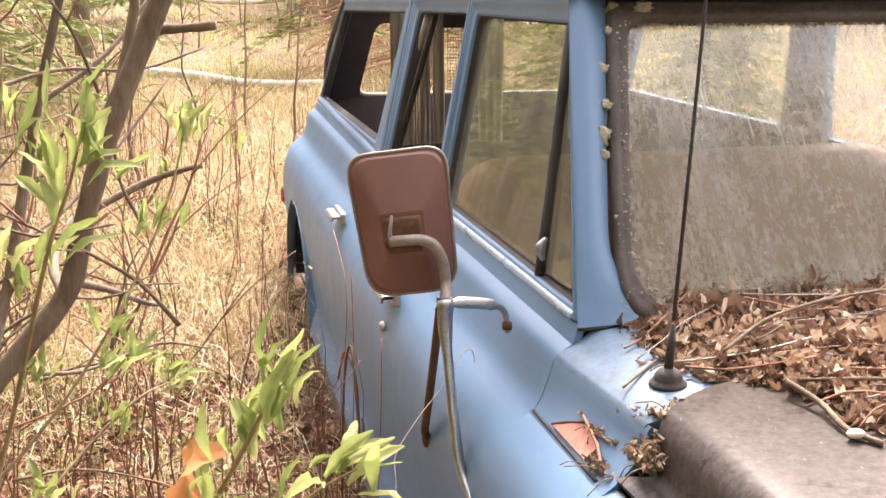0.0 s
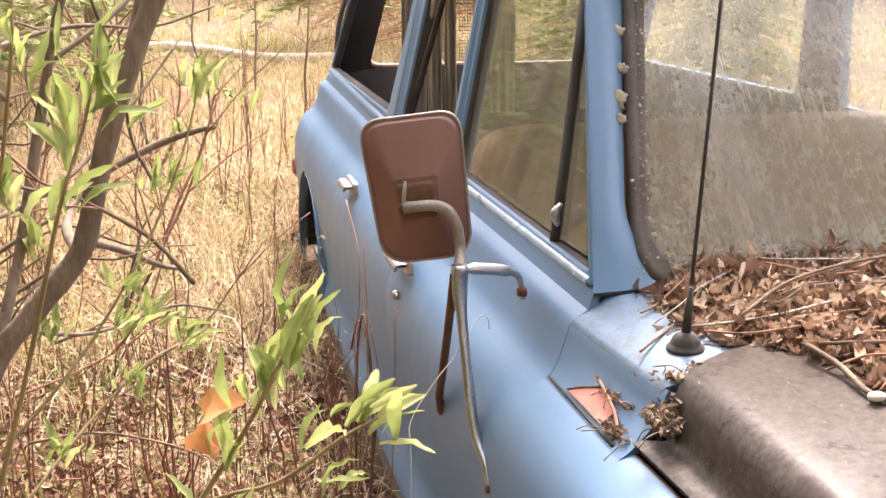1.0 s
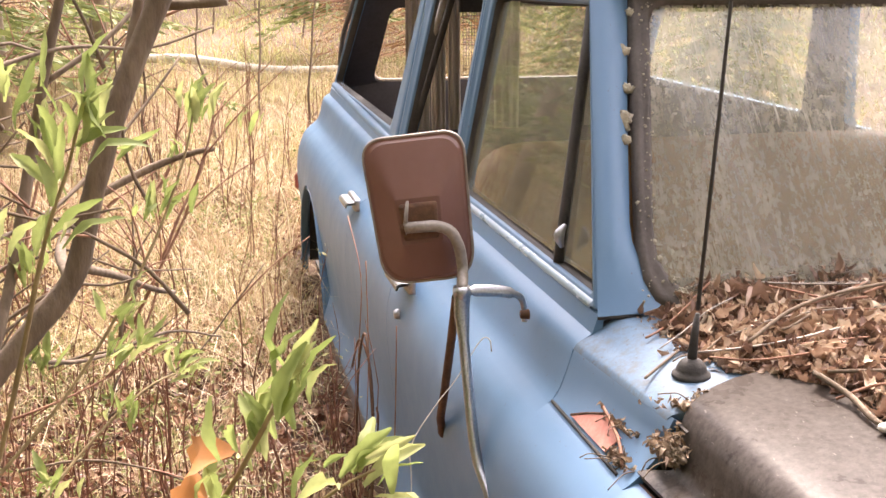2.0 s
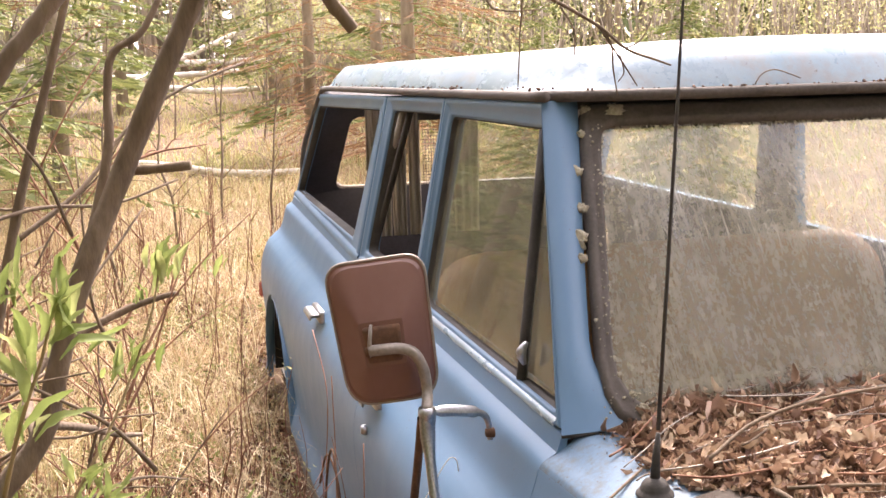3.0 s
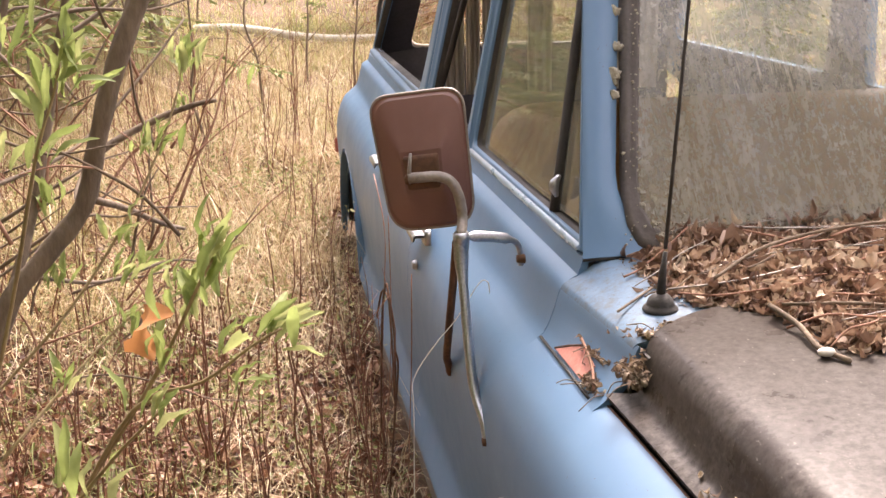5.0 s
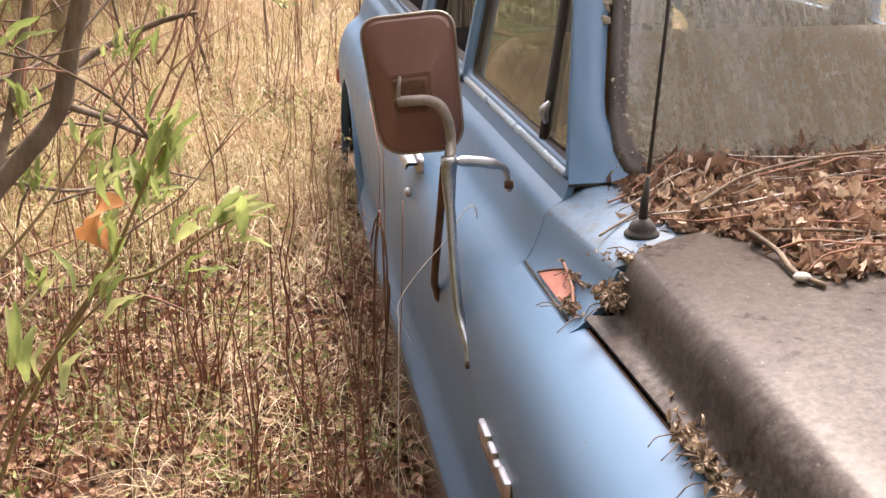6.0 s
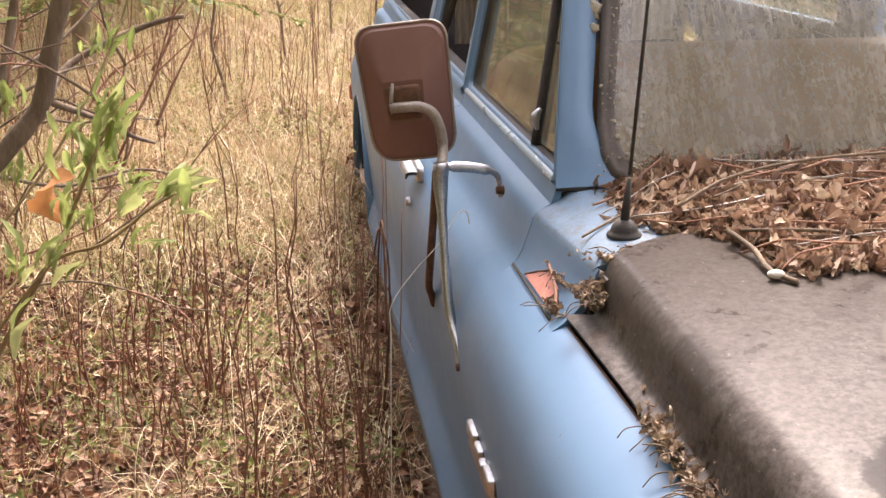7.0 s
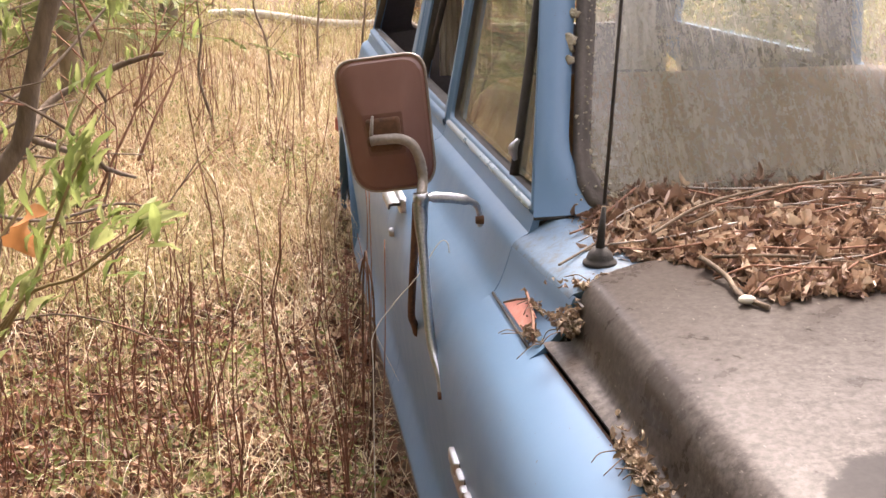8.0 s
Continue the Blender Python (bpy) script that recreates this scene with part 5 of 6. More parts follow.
def shrub(x, y, h, stems, seed, leaves=0, spread=0.16, thick=0.0024):
    """Upright thin red-brown stems, forked above; some carry new leaves."""
    r = random.Random(seed)
    z = ground_z(x, y) - 0.02
    top = empty("bare_shrub", (x, y, z), r.choice(("thin red-brown bare shrub stems in dry grass", "bare upright twigs with first buds in grass")), "shrub", "bare shrubs in the grass")
    lsp = []
    for k in range(stems):
        a, l = r.uniform(0, 6.28), h * r.uniform(0.6, 1.1)
        dx, dy = math.cos(a) * spread * r.random(), math.sin(a) * spread * r.random()
        pts = [Vector((dx * 0.15, dy * 0.15, 0))]
        for j in range(1, 6):
            t = j / 5
            pts.append(Vector((dx * t ** 0.8 + r.gauss(0, 0.010), dy * t ** 0.8 + r.gauss(0, 0.010), l * t)))
        path = smooth_path(pts, 2)
        rad = [thick * (1 - 0.7 * i / len(path)) for i in range(len(path))]
        bm = tube(path, rad, 5)
        for f in range(r.randint(0, 3)):
            i = r.randint(len(path) // 3, len(path) - 2)
            q = path[i]
            e = q + Vector((r.gauss(0, 0.06), r.gauss(0, 0.06), r.uniform(0.06, 0.2) * h))
            tube_into(bm, [q, (q + e) / 2 + Vector((r.gauss(0, 0.012), r.gauss(0, 0.012), 0)), e], [thick * 0.5, thick * 0.4, thick * 0.2], 4)
            lsp.append(e)
        part("stem", bm, STEM, top)
        lsp += path[len(path) // 2:]
    if leaves:
        sp = [tuple(r.choice(lsp) + Vector((r.gauss(0, 0.012), r.gauss(0, 0.012), r.gauss(0, 0.012)))) for _ in range(leaves)]
        ob = scatter_leaves("leaves", sp, BUSHLEAF, (0.5, 1.0), 0.8, SL, seed)
        ob.parent = top


shrub(-0.61, 1.26, 0.58, 8, 900, 0, 0.20, 0.0044)
for n, (x, y, h, stems, spread) in enumerate([(-0.31, 0.95, 0.85, 2, 0.06), (-0.26, 1.02, 0.62, 2, 0.05), (-0.36, 1.40, 0.75, 2, 0.08), (-0.55, 2.30, 1.05, 2, 0.20),
                                              (-0.72, 2.15, 0.95, 2, 0.12), (-0.82, 1.38, 0.60, 4, 0.12), (-0.98, 1.30, 0.55, 3, 0.10), (-0.78, 0.98, 0.45, 3, 0.08)]):
    shrub(x, y, h, stems, 930 + n, 6 * (n % 2), spread, 0.0040)
shrub(-0.10, 1.05, 0.55, 4, 901, 0, 0.05)
shrub(-0.13, 1.25, 0.70, 3, 902, 10, 0.06)
shrub(-0.10, 1.60, 0.75, 3, 903, 12, 0.05)
shrub(-0.16, 0.75, 0.75, 3, 904, 0, 0.08)
shrub(-0.25, 0.55, 0.45, 5, 905, 0, 0.10)
shrub(-0.20, 2.4, 0.7, 4, 906, 16, 0.10)
k = 0
for x, y, z in field(165, 0.1, 6.5, 31, 0.9, 0.30, 0.0, 1.0, 0.2, 0.12):
    k += 1
    shrub(x, y, rnd.uniform(0.35, 1.0), rnd.randint(1, 3), 1000 + k, rnd.choice((0, 0, 0, 8, 20)), rnd.uniform(0.06, 0.24), rnd.uniform(0.0022, 0.0040))

for x, y, z in field(42, 0.15, 1.7, 33, 1.0, 0.25, 0.0, 1.0, 0.1, 0.10):
    k += 1
    shrub(x, y, rnd.uniform(0.25, 0.75), rnd.randint(1, 3), 1000 + k, rnd.choice((0, 0, 6, 10)), rnd.uniform(0.04, 0.16), rnd.uniform(0.0024, 0.0036))

# dark dried stalk arching beside the door, thin weeds before the paint, a pale bent straw
weed = empty("dried_weed", (-0.08, 1.1, 0.25), "dark dried weed stalks leaning on the car side", "weed")
bpy.context.view_layer.update()


def weed_part(name, pts, r, m, label=""):
    ob = part(name, tube(smooth_path(pts, 4), r, 5), m, weed, label)
    ob.matrix_parent_inverse = weed.matrix_world.inverted()


weed_part("stalk", [(-0.09, 1.22, 0.25), (-0.085, 1.165, 0.62), (-0.08, 1.12, 0.78), (-0.078, 1.03, 0.855), (-0.08, 0.95, 0.74), (-0.085, 0.87, 0.58)], 0.0034, RUST, "dark brown arched stalk")
weed_part("stalk", [(-0.09, 1.0, 0.25), (-0.065, 1.02, 0.55), (-0.06, 1.08, 0.74), (-0.075, 1.16, 0.80), (-0.09, 1.22, 0.70)], 0.0032, RUST)
weed_part("stalk", [(-0.10, 0.95, 0.25), (-0.08, 0.93, 0.5), (-0.07, 0.90, 0.66), (-0.08, 0.86, 0.72)], 0.0028, RUST)
weed_part("thin_stalk", [(-0.08, 1.35, 0.25), (-0.06, 1.30, 0.7), (-0.055, 1.25, 0.95), (-0.06, 1.45, 1.08)], 0.0016, TWIG)
weed_part("thin_stalk", [(-0.08, 0.75, 0.25), (-0.06, 0.72, 0.7), (-0.055, 0.70, 0.98)], 0.0016, TWIG)
weed_part("thin_stalk", [(-0.085, 1.15, 0.25), (-0.06, 1.12, 0.7), (-0.055, 1.15, 1.02)], 0.0015, TWIG)
weed_part("pale_straw", [(-0.15, 0.06, 0.22), (-0.146, 0.09, 0.60), (-0.140, 0.10, 0.88), (-0.136, 0.12, 0.945), (-0.087, 0.15, 1.002), (-0.038, 0.18, 1.042), (0.008, 0.19, 1.106), (0.026, 0.19, 1.108), (0.030, 0.19, 1.085)], 0.0011, BIRCH, "pale bent straw")

# ---- willow close to the camera ----
willow = empty("willow_shrub", (-0.80, -0.62, ground_z(-0.8, -0.62)), "grey-brown willow with fresh yellow-green leaves", "tree")
bpy.context.view_layer.update()


def wpart(ob):
    ob.parent = willow
    ob.matrix_parent_inverse = willow.matrix_world.inverted()
    return ob


def limb(pts, r0, r1, m=BARK, n=4, name="branch", sides=8):
    path = smooth_path(pts, n)
    rad = [r0 + (r1 - r0) * i / (len(path) - 1) for i in range(len(path))]
    jit = random.Random(len(path) + int(1000 * pts[0][2]))
    rad = [q * jit.uniform(0.90, 1.10) for q in rad]
    return wpart(part(name, tube(path, rad, sides), m))


limb([(-0.82, -0.62, 0.15), (-0.80, -0.64, 0.7), (-0.75, -0.65, 1.15), (-0.690, -0.64, 1.36), (-0.640, -0.63, 1.428), (-0.594, -0.62, 1.482), (-0.574, -0.62, 1.548), (-0.545, -0.62, 1.635), (-0.503, -0.61, 1.728), (-0.461, -0.62, 1.818), (-0.427, -0.63, 1.888), (-0.38, -0.66, 2.00), (-0.33, -0.70, 2.2)], 0.0120, 0.0092, BARK, 4, "trunk", 10)
limb([(-0.590, -0.56, 1.475), (-0.566, -0.48, 1.445), (-0.535, -0.36, 1.395), (-0.514, -0.275, 1.366)], 0.005, 0.0028)
limb([(-0.503, -0.59, 1.727), (-0.475, -0.60, 1.728), (-0.441, -0.611, 1.731)], 0.0055, 0.0045)
limb([(-0.600, -0.60, 1.475), (-0.63, -0.40, 1.46), (-0.61, -0.33, 1.492), (-0.535, -0.30, 1.528), (-0.48, -0.30, 1.546), (-0.455, -0.30, 1.550)], 0.0065, 0.0032)
limb([(-0.545, -0.61, 1.635), (-0.516, -0.59, 1.745), (-0.513, -0.58, 1.80), (-0.505, -0.58, 1.838), (-0.475, -0.58, 1.86), (-0.44, -0.57, 1.93)], 0.005, 0.003)
limb([(-0.70, -0.64, 1.33), (-0.665, -0.55, 1.45), (-0.640, -0.50, 1.57), (-0.620, -0.50, 1.652), (-0.591, -0.50, 1.755), (-0.573, -0.50, 1.812), (-0.53, -0.52, 1.95)], 0.0065, 0.004)
limb([(-0.72, -0.72, 1.55), (-0.65, -0.78, 1.72), (-0.581, -0.80, 1.820), (-0.559, -0.80, 1.846), (-0.536, -0.80, 1.875), (-0.48, -0.80, 1.95)], 0.008, 0.006)
limb([(-0.75, -0.66, 1.15), (-0.715, -0.60, 1.42), (-0.69, -0.55, 1.60), (-0.655, -0.52, 1.75), (-0.62, -0.50, 1.90)], 0.0055, 0.003)
limb([(-0.62, -0.50, 1.65), (-0.55, -0.45, 1.70), (-0.50, -0.40, 1.76), (-0.44, -0.36, 1.80), (-0.36, -0.30, 1.83)], 0.0030, 0.0013)
limb([(-0.70, -0.60, 1.50), (-0.62, -0.45, 1.52), (-0.54, -0.35, 1.60), (-0.49, -0.3, 1.66)], 0.0030, 0.0013)
limb([(-0.69, -0.58, 1.66), (-0.60, -0.50, 1.685), (-0.52, -0.44, 1.68), (-0.45, -0.40, 1.70)], 0.0026, 0.0012)
limb([(-0.66, -0.6, 1.40), (-0.60, -0.5, 1.36), (-0.52, -0.42, 1.36), (-0.46, -0.36, 1.33)], 0.0028, 0.0012)
tw = random.Random(91)
for k in range(22):
    y0 = tw.uniform(-0.75, -0.25)
    x0, z0 = tw.uniform(-0.82, -0.62), tw.uniform(1.30, 1.85)
    L, a = tw.uniform(0.06, 0.17), tw.uniform(-0.5, 1.0)
    p0 = Vector((x0, y0, z0))
    p1 = p0 + Vector((math.cos(a) * L * 0.5, tw.uniform(-0.06, 0.06), math.sin(a) * L * 0.5))
    p2 = p1 + Vector((math.cos(a + tw.uniform(-0.5, 0.5)) * L * 0.5, tw.uniform(-0.06, 0.06), math.sin(a + tw.uniform(-0.4, 0.6)) * L * 0.5))
    limb([(x0 - 0.10, y0, z0 - 0.06), tuple(p0), tuple(p1), tuple(p2)], tw.uniform(0.0018, 0.0032), 0.0009, BARK, 3, "twig", 5)
for k in range(34):
    y0 = tw.uniform(-0.70, 0.10)
    far_ = 1.69 + y0
    x0, z0 = -0.48 + far_ * tw.uniform(-0.22, 0.02) - 0.03, 1.76 - far_ * tw.uniform(0.02, 0.46)
    L, a = tw.uniform(0.12, 0.30), tw.uniform(0.2, 2.2)
    pts = [Vector((x0, y0, z0))]
    for j in range(4):
        a += tw.uniform(-0.35, 0.35)
        pts.append(pts[-1] + Vector((math.cos(a), tw.uniform(-0.3, 0.3), math.sin(a))) * L / 4)
    limb([tuple(q) for q in pts], tw.uniform(0.0016, 0.0030), 0.0008, tw.choice((BARK, TWIG)), 3, "twig", 5)
    for j in (1, 2, 3):
        e = pts[j] + Vector((math.cos(a + tw.choice((-0.9, 0.9))), tw.uniform(-0.3, 0.3), math.sin(a + tw.uniform(-0.6, 0.9)))) * L * 0.35
        limb([tuple(pts[j]), tuple(pts[j].lerp(e, 0.5) + Vector((0, 0, 0.006))), tuple(e)], 0.0013, 0.0006, TWIG, 3, "twig", 4)
# low leafy shoots before the lens
limb([(-0.62, -1.05, 1.20), (-0.56, -1.07, 1.34), (-0.492, -1.10, 1.45), (-0.465, -1.12, 1.50), (-0.448, -1.13, 1.535), (-0.436, -1.13, 1.555)], 0.0022, 0.0010, SHOOT, 4, "shoot", 6)
limb([(-0.56, -1.07, 1.34), (-0.50, -1.10, 1.44), (-0.45, -1.12, 1.465), (-0.415, -1.13, 1.492), (-0.395, -1.135, 1.504)], 0.0019, 0.0008, SHOOT, 4, "shoot", 6)
limb([(-0.66, -0.95, 1.30), (-0.60, -0.98, 1.48), (-0.565, -1.0, 1.60), (-0.548, -1.0, 1.645), (-0.540, -1.0, 1.672)], 0.0020, 0.0009, SHOOT, 4, "shoot", 6)
limb([(-0.66, -0.95, 1.42), (-0.61, -0.97, 1.58), (-0.585, -1.0, 1.68), (-0.578, -1.0, 1.73)], 0.0018, 0.0008, SHOOT, 4, "shoot", 6)
limb([(-0.70, -0.75, 1.30), (-0.60, -0.72, 1.40), (-0.53, -0.68, 1.50), (-0.49, -0.64, 1.585), (-0.475, -0.62, 1.64)], 0.0020, 0.0009, SHOOT, 4, "shoot", 6)
limb([(-0.68, -0.75, 1.25), (-0.60, -0.66, 1.32), (-0.54, -0.62, 1.365), (-0.50, -0.58, 1.37)], 0.0019, 0.0008, SHOOT, 4, "shoot", 6)
limb([(-0.62, -1.10, 1.25), (-0.56, -1.13, 1.36), (-0.51, -1.16, 1.43), (-0.475, -1.18, 1.47)], 0.0018, 0.0008, SHOOT, 4, "shoot", 6)
WL = [leaf_mesh("leaf", rnd.uniform(0.034, 0.048), rnd.uniform(0.0038, 0.0056), rnd.uniform(-0.25, 0.15), rnd.uniform(0.3, 0.9), 80 + k, 7) for k in range(8)]
for me in WL:
    me.materials.append(FRESH)


def sprig(at, way, n, seed, size=1.0, spread=0.008):
    r = random.Random(seed)
    for k in range(int(n * 1.5)):
        d = (Vector(way) + Vector((r.gauss(0, 0.32), r.gauss(0, 0.32), r.gauss(0, 0.22)))).normalized()
        ob = new("leaf", WL[r.randrange(8)])
        p = Vector(at) + Vector((r.gauss(0, spread), r.gauss(0, spread), r.gauss(0, spread)))
        ob.matrix_world = Matrix.Translation(p) @ d.to_track_quat("Y", "Z").to_matrix().to_4x4() @ pose(0, 0, 0, 0, r.uniform(-60, 60), 0) @ Matrix.Scale(size * r.uniform(0.6, 1.1), 4)
        wpart(ob)


for at, way, n, size in (((-0.437, -1.13, 1.548), (0.3, 0, 1), 8, 0.9), ((-0.452, -1.12, 1.520), (0.1, 0, 1), 8, 0.72), ((-0.475, -1.11, 1.485), (0.2, 0, 0.8), 5, 0.65), ((-0.405, -1.13, 1.498), (0.9, 0, 0.5), 7, 0.9), ((-0.430, -1.13, 1.482), (0.8, 0, 0.4), 5, 0.7),
                         ((-0.541, -1.0, 1.668), (0.1, 0, 1), 6, 0.85), ((-0.533, -1.0, 1.662), (0.8, 0, 0.5), 4, 0.8), ((-0.556, -1.0, 1.637), (-0.1, 0, 0.9), 5, 0.80), ((-0.560, -1.0, 1.605), (0.3, 0, 0.8), 4, 0.85), ((-0.578, -1.0, 1.69), (0.1, 0, 1), 5, 0.72), ((-0.568, -0.62, 1.400), (0.5, 0, 0.6), 6, 0.8), ((-0.541, -0.62, 1.407), (0.7, 0, 0.6), 6, 0.8), ((-0.632, -0.62, 1.395), (0.2, 0, 0.8), 6, 0.8), ((-0.60, -0.98, 1.60), (0.3, 0, 0.8), 4, 0.8),
                         ((-0.478, -0.62, 1.63), (0.2, 0, 1), 9, 0.8), ((-0.51, -0.66, 1.55), (0.3, 0, 0.7), 8, 0.7), ((-0.55, -0.70, 1.47), (0.3, 0, 0.6), 6, 0.7), ((-0.505, -0.59, 1.372), (0.8, 0, 0.4), 8, 0.8), ((-0.56, -0.64, 1.35), (0.3, 0, 0.8), 6, 0.7), ((-0.62, -0.70, 1.31), (0.2, 0, 0.8), 6, 0.7),
                         ((-0.48, -1.18, 1.466), (0.5, 0, 0.8), 5, 0.8), ((-0.53, -1.15, 1.41), (0.2, 0, 1), 5, 0.9), ((-0.42, -0.31, 1.57), (0.3, 0, 1), 4, 0.6), ((-0.50, -0.30, 1.535), (0.1, 0, 1), 4, 0.6), ((-0.62, -0.5, 1.60), (0.2, 0, 1), 6, 0.8), ((-0.64, -0.55, 1.47), (-0.2, 0, 1), 6, 0.8)):
    sprig(at, way, n, int(1000 * at[2]) + int(777 * abs(at[0])), size)
ol = new("dry_leaf", leaf_mesh("dry_leaf", 0.042, 0.019, -0.30, 0.30, 321, 9, 0.0012))
ol.data.materials.append(ORANGE)
ol.matrix_world = pose(-0.494, -1.104, 1.487, 60, 20, -105)
wpart(tagged(ol, "curled dry orange leaf"))

# bare twigs hanging over the roof, from a branch above the view
over = empty("overhanging_branch", (0.15, -0.1, 2.3), "bare grey overhanging branch with drooping twigs", "branch")
bpy.context.view_layer.update()


def opart(pts, r0, r1, name="twig"):
    path = smooth_path(pts, 4)
    ob = part(name, tube(path, [r0 + (r1 - r0) * i / (len(path) - 1) for i in range(len(path))], 6), BARK, over)
    ob.matrix_parent_inverse = over.matrix_world.inverted()


opart([(-1.2, 0.3, 2.9), (-0.6, 0.1, 2.55), (-0.2, -0.05, 2.25), (0.02, -0.1, 2.0), (0.10, -0.1, 1.924)], 0.016, 0.0035, "branch")
opart([(0.10, -0.1, 1.924), (0.188, -0.1, 1.876), (0.235, -0.1, 1.840), (0.285, -0.1, 1.822), (0.311, -0.1, 1.813)], 0.003, 0.0014)
opart([(0.188, -0.1, 1.876), (0.222, -0.1, 1.830), (0.254, -0.1, 1.783)], 0.002, 0.001)
opart([(0.188, -0.1, 1.876), (0.210, -0.1, 1.850), (0.214, -0.1, 1.81), (0.221, -0.1, 1.770)], 0.002, 0.001)
opart([(0.225, -0.1, 1.83), (0.232, -0.1, 1.805), (0.222, -0.1, 1.79)], 0.0014, 0.0008)
opart([(0.128, -0.1, 1.905), (0.150, -0.1, 1.87), (0.151, -0.1, 1.832)], 0.0018, 0.001)
opart([(-0.02, -0.08, 2.05), (0.061, -0.1, 1.94), (0.064, -0.1, 1.86), (0.060, -0.1, 1.787)], 0.0024, 0.001)
opart([(-0.06, -0.06, 2.07), (0.008, -0.1, 1.924), (0.035, -0.1, 1.90), (0.10, -0.1, 1.90)], 0.0022, 0.001)
opart([(0.235, -0.1, 1.84), (0.262, -0.1, 1.855), (0.285, -0.1, 1.90)], 0.0015, 0.0008)
opart([(-0.55, -0.9, 2.3), (-0.42, -0.9, 1.99), (-0.352, -0.9, 1.87), (-0.341, -0.9, 1.854), (-0.332, -0.9, 1.842)], 0.006, 0.0045, "branch")

# ---- clearing: logs, saplings, spruces, woods ----
def log(p, q, r, label):
    a, b = Vector(p), Vector(q)
    pts = [a.lerp(b, t) + Vector((0, 0, 0.03 * math.sin(t * 7))) for t in (0, 0.2, 0.4, 0.6, 0.8, 1)]
    ob = part("fallen_log", tube(smooth_path(pts, 3), [r * (1 - 0.03 * i) for i in range(16)], 10), BIRCH)
    tagged(ob, label, "log", "fallen logs in the clearing")


def on_ground(x, y, up=0.0):
    return (x, y, ground_z(x, y) + up)


log(on_ground(-1.0, 10.7, 0.03), on_ground(0.95, 9.2, 0.08), 0.055, "bleached pale fallen log lying in dry grass")
log(on_ground(-0.9, 20.4, 0.06), on_ground(1.5, 19.2, 0.12), 0.085, "bleached pale fallen log lying in dry grass")
log(on_ground(-5, 22.5, 0.15), on_ground(1.5, 23.5, 0.2), 0.10, "bleached pale fallen log lying in dry grass")
log(on_ground(-1.0, 21.0, 0.05), (3.2, 24.0, ground_z(3.2, 24) + 1.9), 0.075, "pale dead log leaning upwards among trees")
log(on_ground(-4.5, 26, 0.3), on_ground(4.5, 27, 0.4), 0.12, "bleached pale fallen log lying in dry grass")


def sapling(x, y, h, seed, r0=0.012):
    r = random.Random(seed)
    pts = [Vector(on_ground(x, y, -0.05))]
    for j in range(1, 7):
        pts.append(pts[-1] + Vector((r.gauss(0, 0.03), r.gauss(0, 0.03), h / 6)))
    ob = empty("sapling", pts[0], "thin bare leafless sapling in the clearing", "sapling", "bare saplings")
    bpy.context.view_layer.update()
    path = smooth_path(pts, 3)
    a = part("trunk", tube(path, [r0 * (1 - 0.75 * i / len(path)) for i in range(len(path))], 6), BARK, ob)
    a.matrix_parent_inverse = ob.matrix_world.inverted()
    bm = bmesh.new()
    for k in range(12):
        q = path[r.randint(3, len(path) - 1)]
        a2 = r.uniform(0, 6.28)
        e = q + Vector((math.cos(a2), math.sin(a2), r.uniform(0.1, 0.9))) * r.uniform(0.1, 0.4)
        tube_into(bm, [q, (q + e) / 2 + Vector((0, 0, 0.03)), e], [r0 * 0.3, r0 * 0.22, r0 * 0.1], 4)
    b = tagged(part("twig", bm, BARK, ob), kind="stuff")
    b.matrix_parent_inverse = ob.matrix_world.inverted()


for k, (x, y, h) in enumerate(((-0.33, 6.4, 1.5), (0.05, 7.6, 1.8), (0.35, 6.6, 1.4), (-0.7, 5.2, 1.3), (-1.3, 8.5, 2.4), (0.9, 12.5, 3.0), (-0.2, 13, 3.2), (-1.0, 11, 2.6), (0.5, 15.5, 3.5), (-2.2, 7.5, 2.2))):
    sapling(x, y, h, 50 + k)


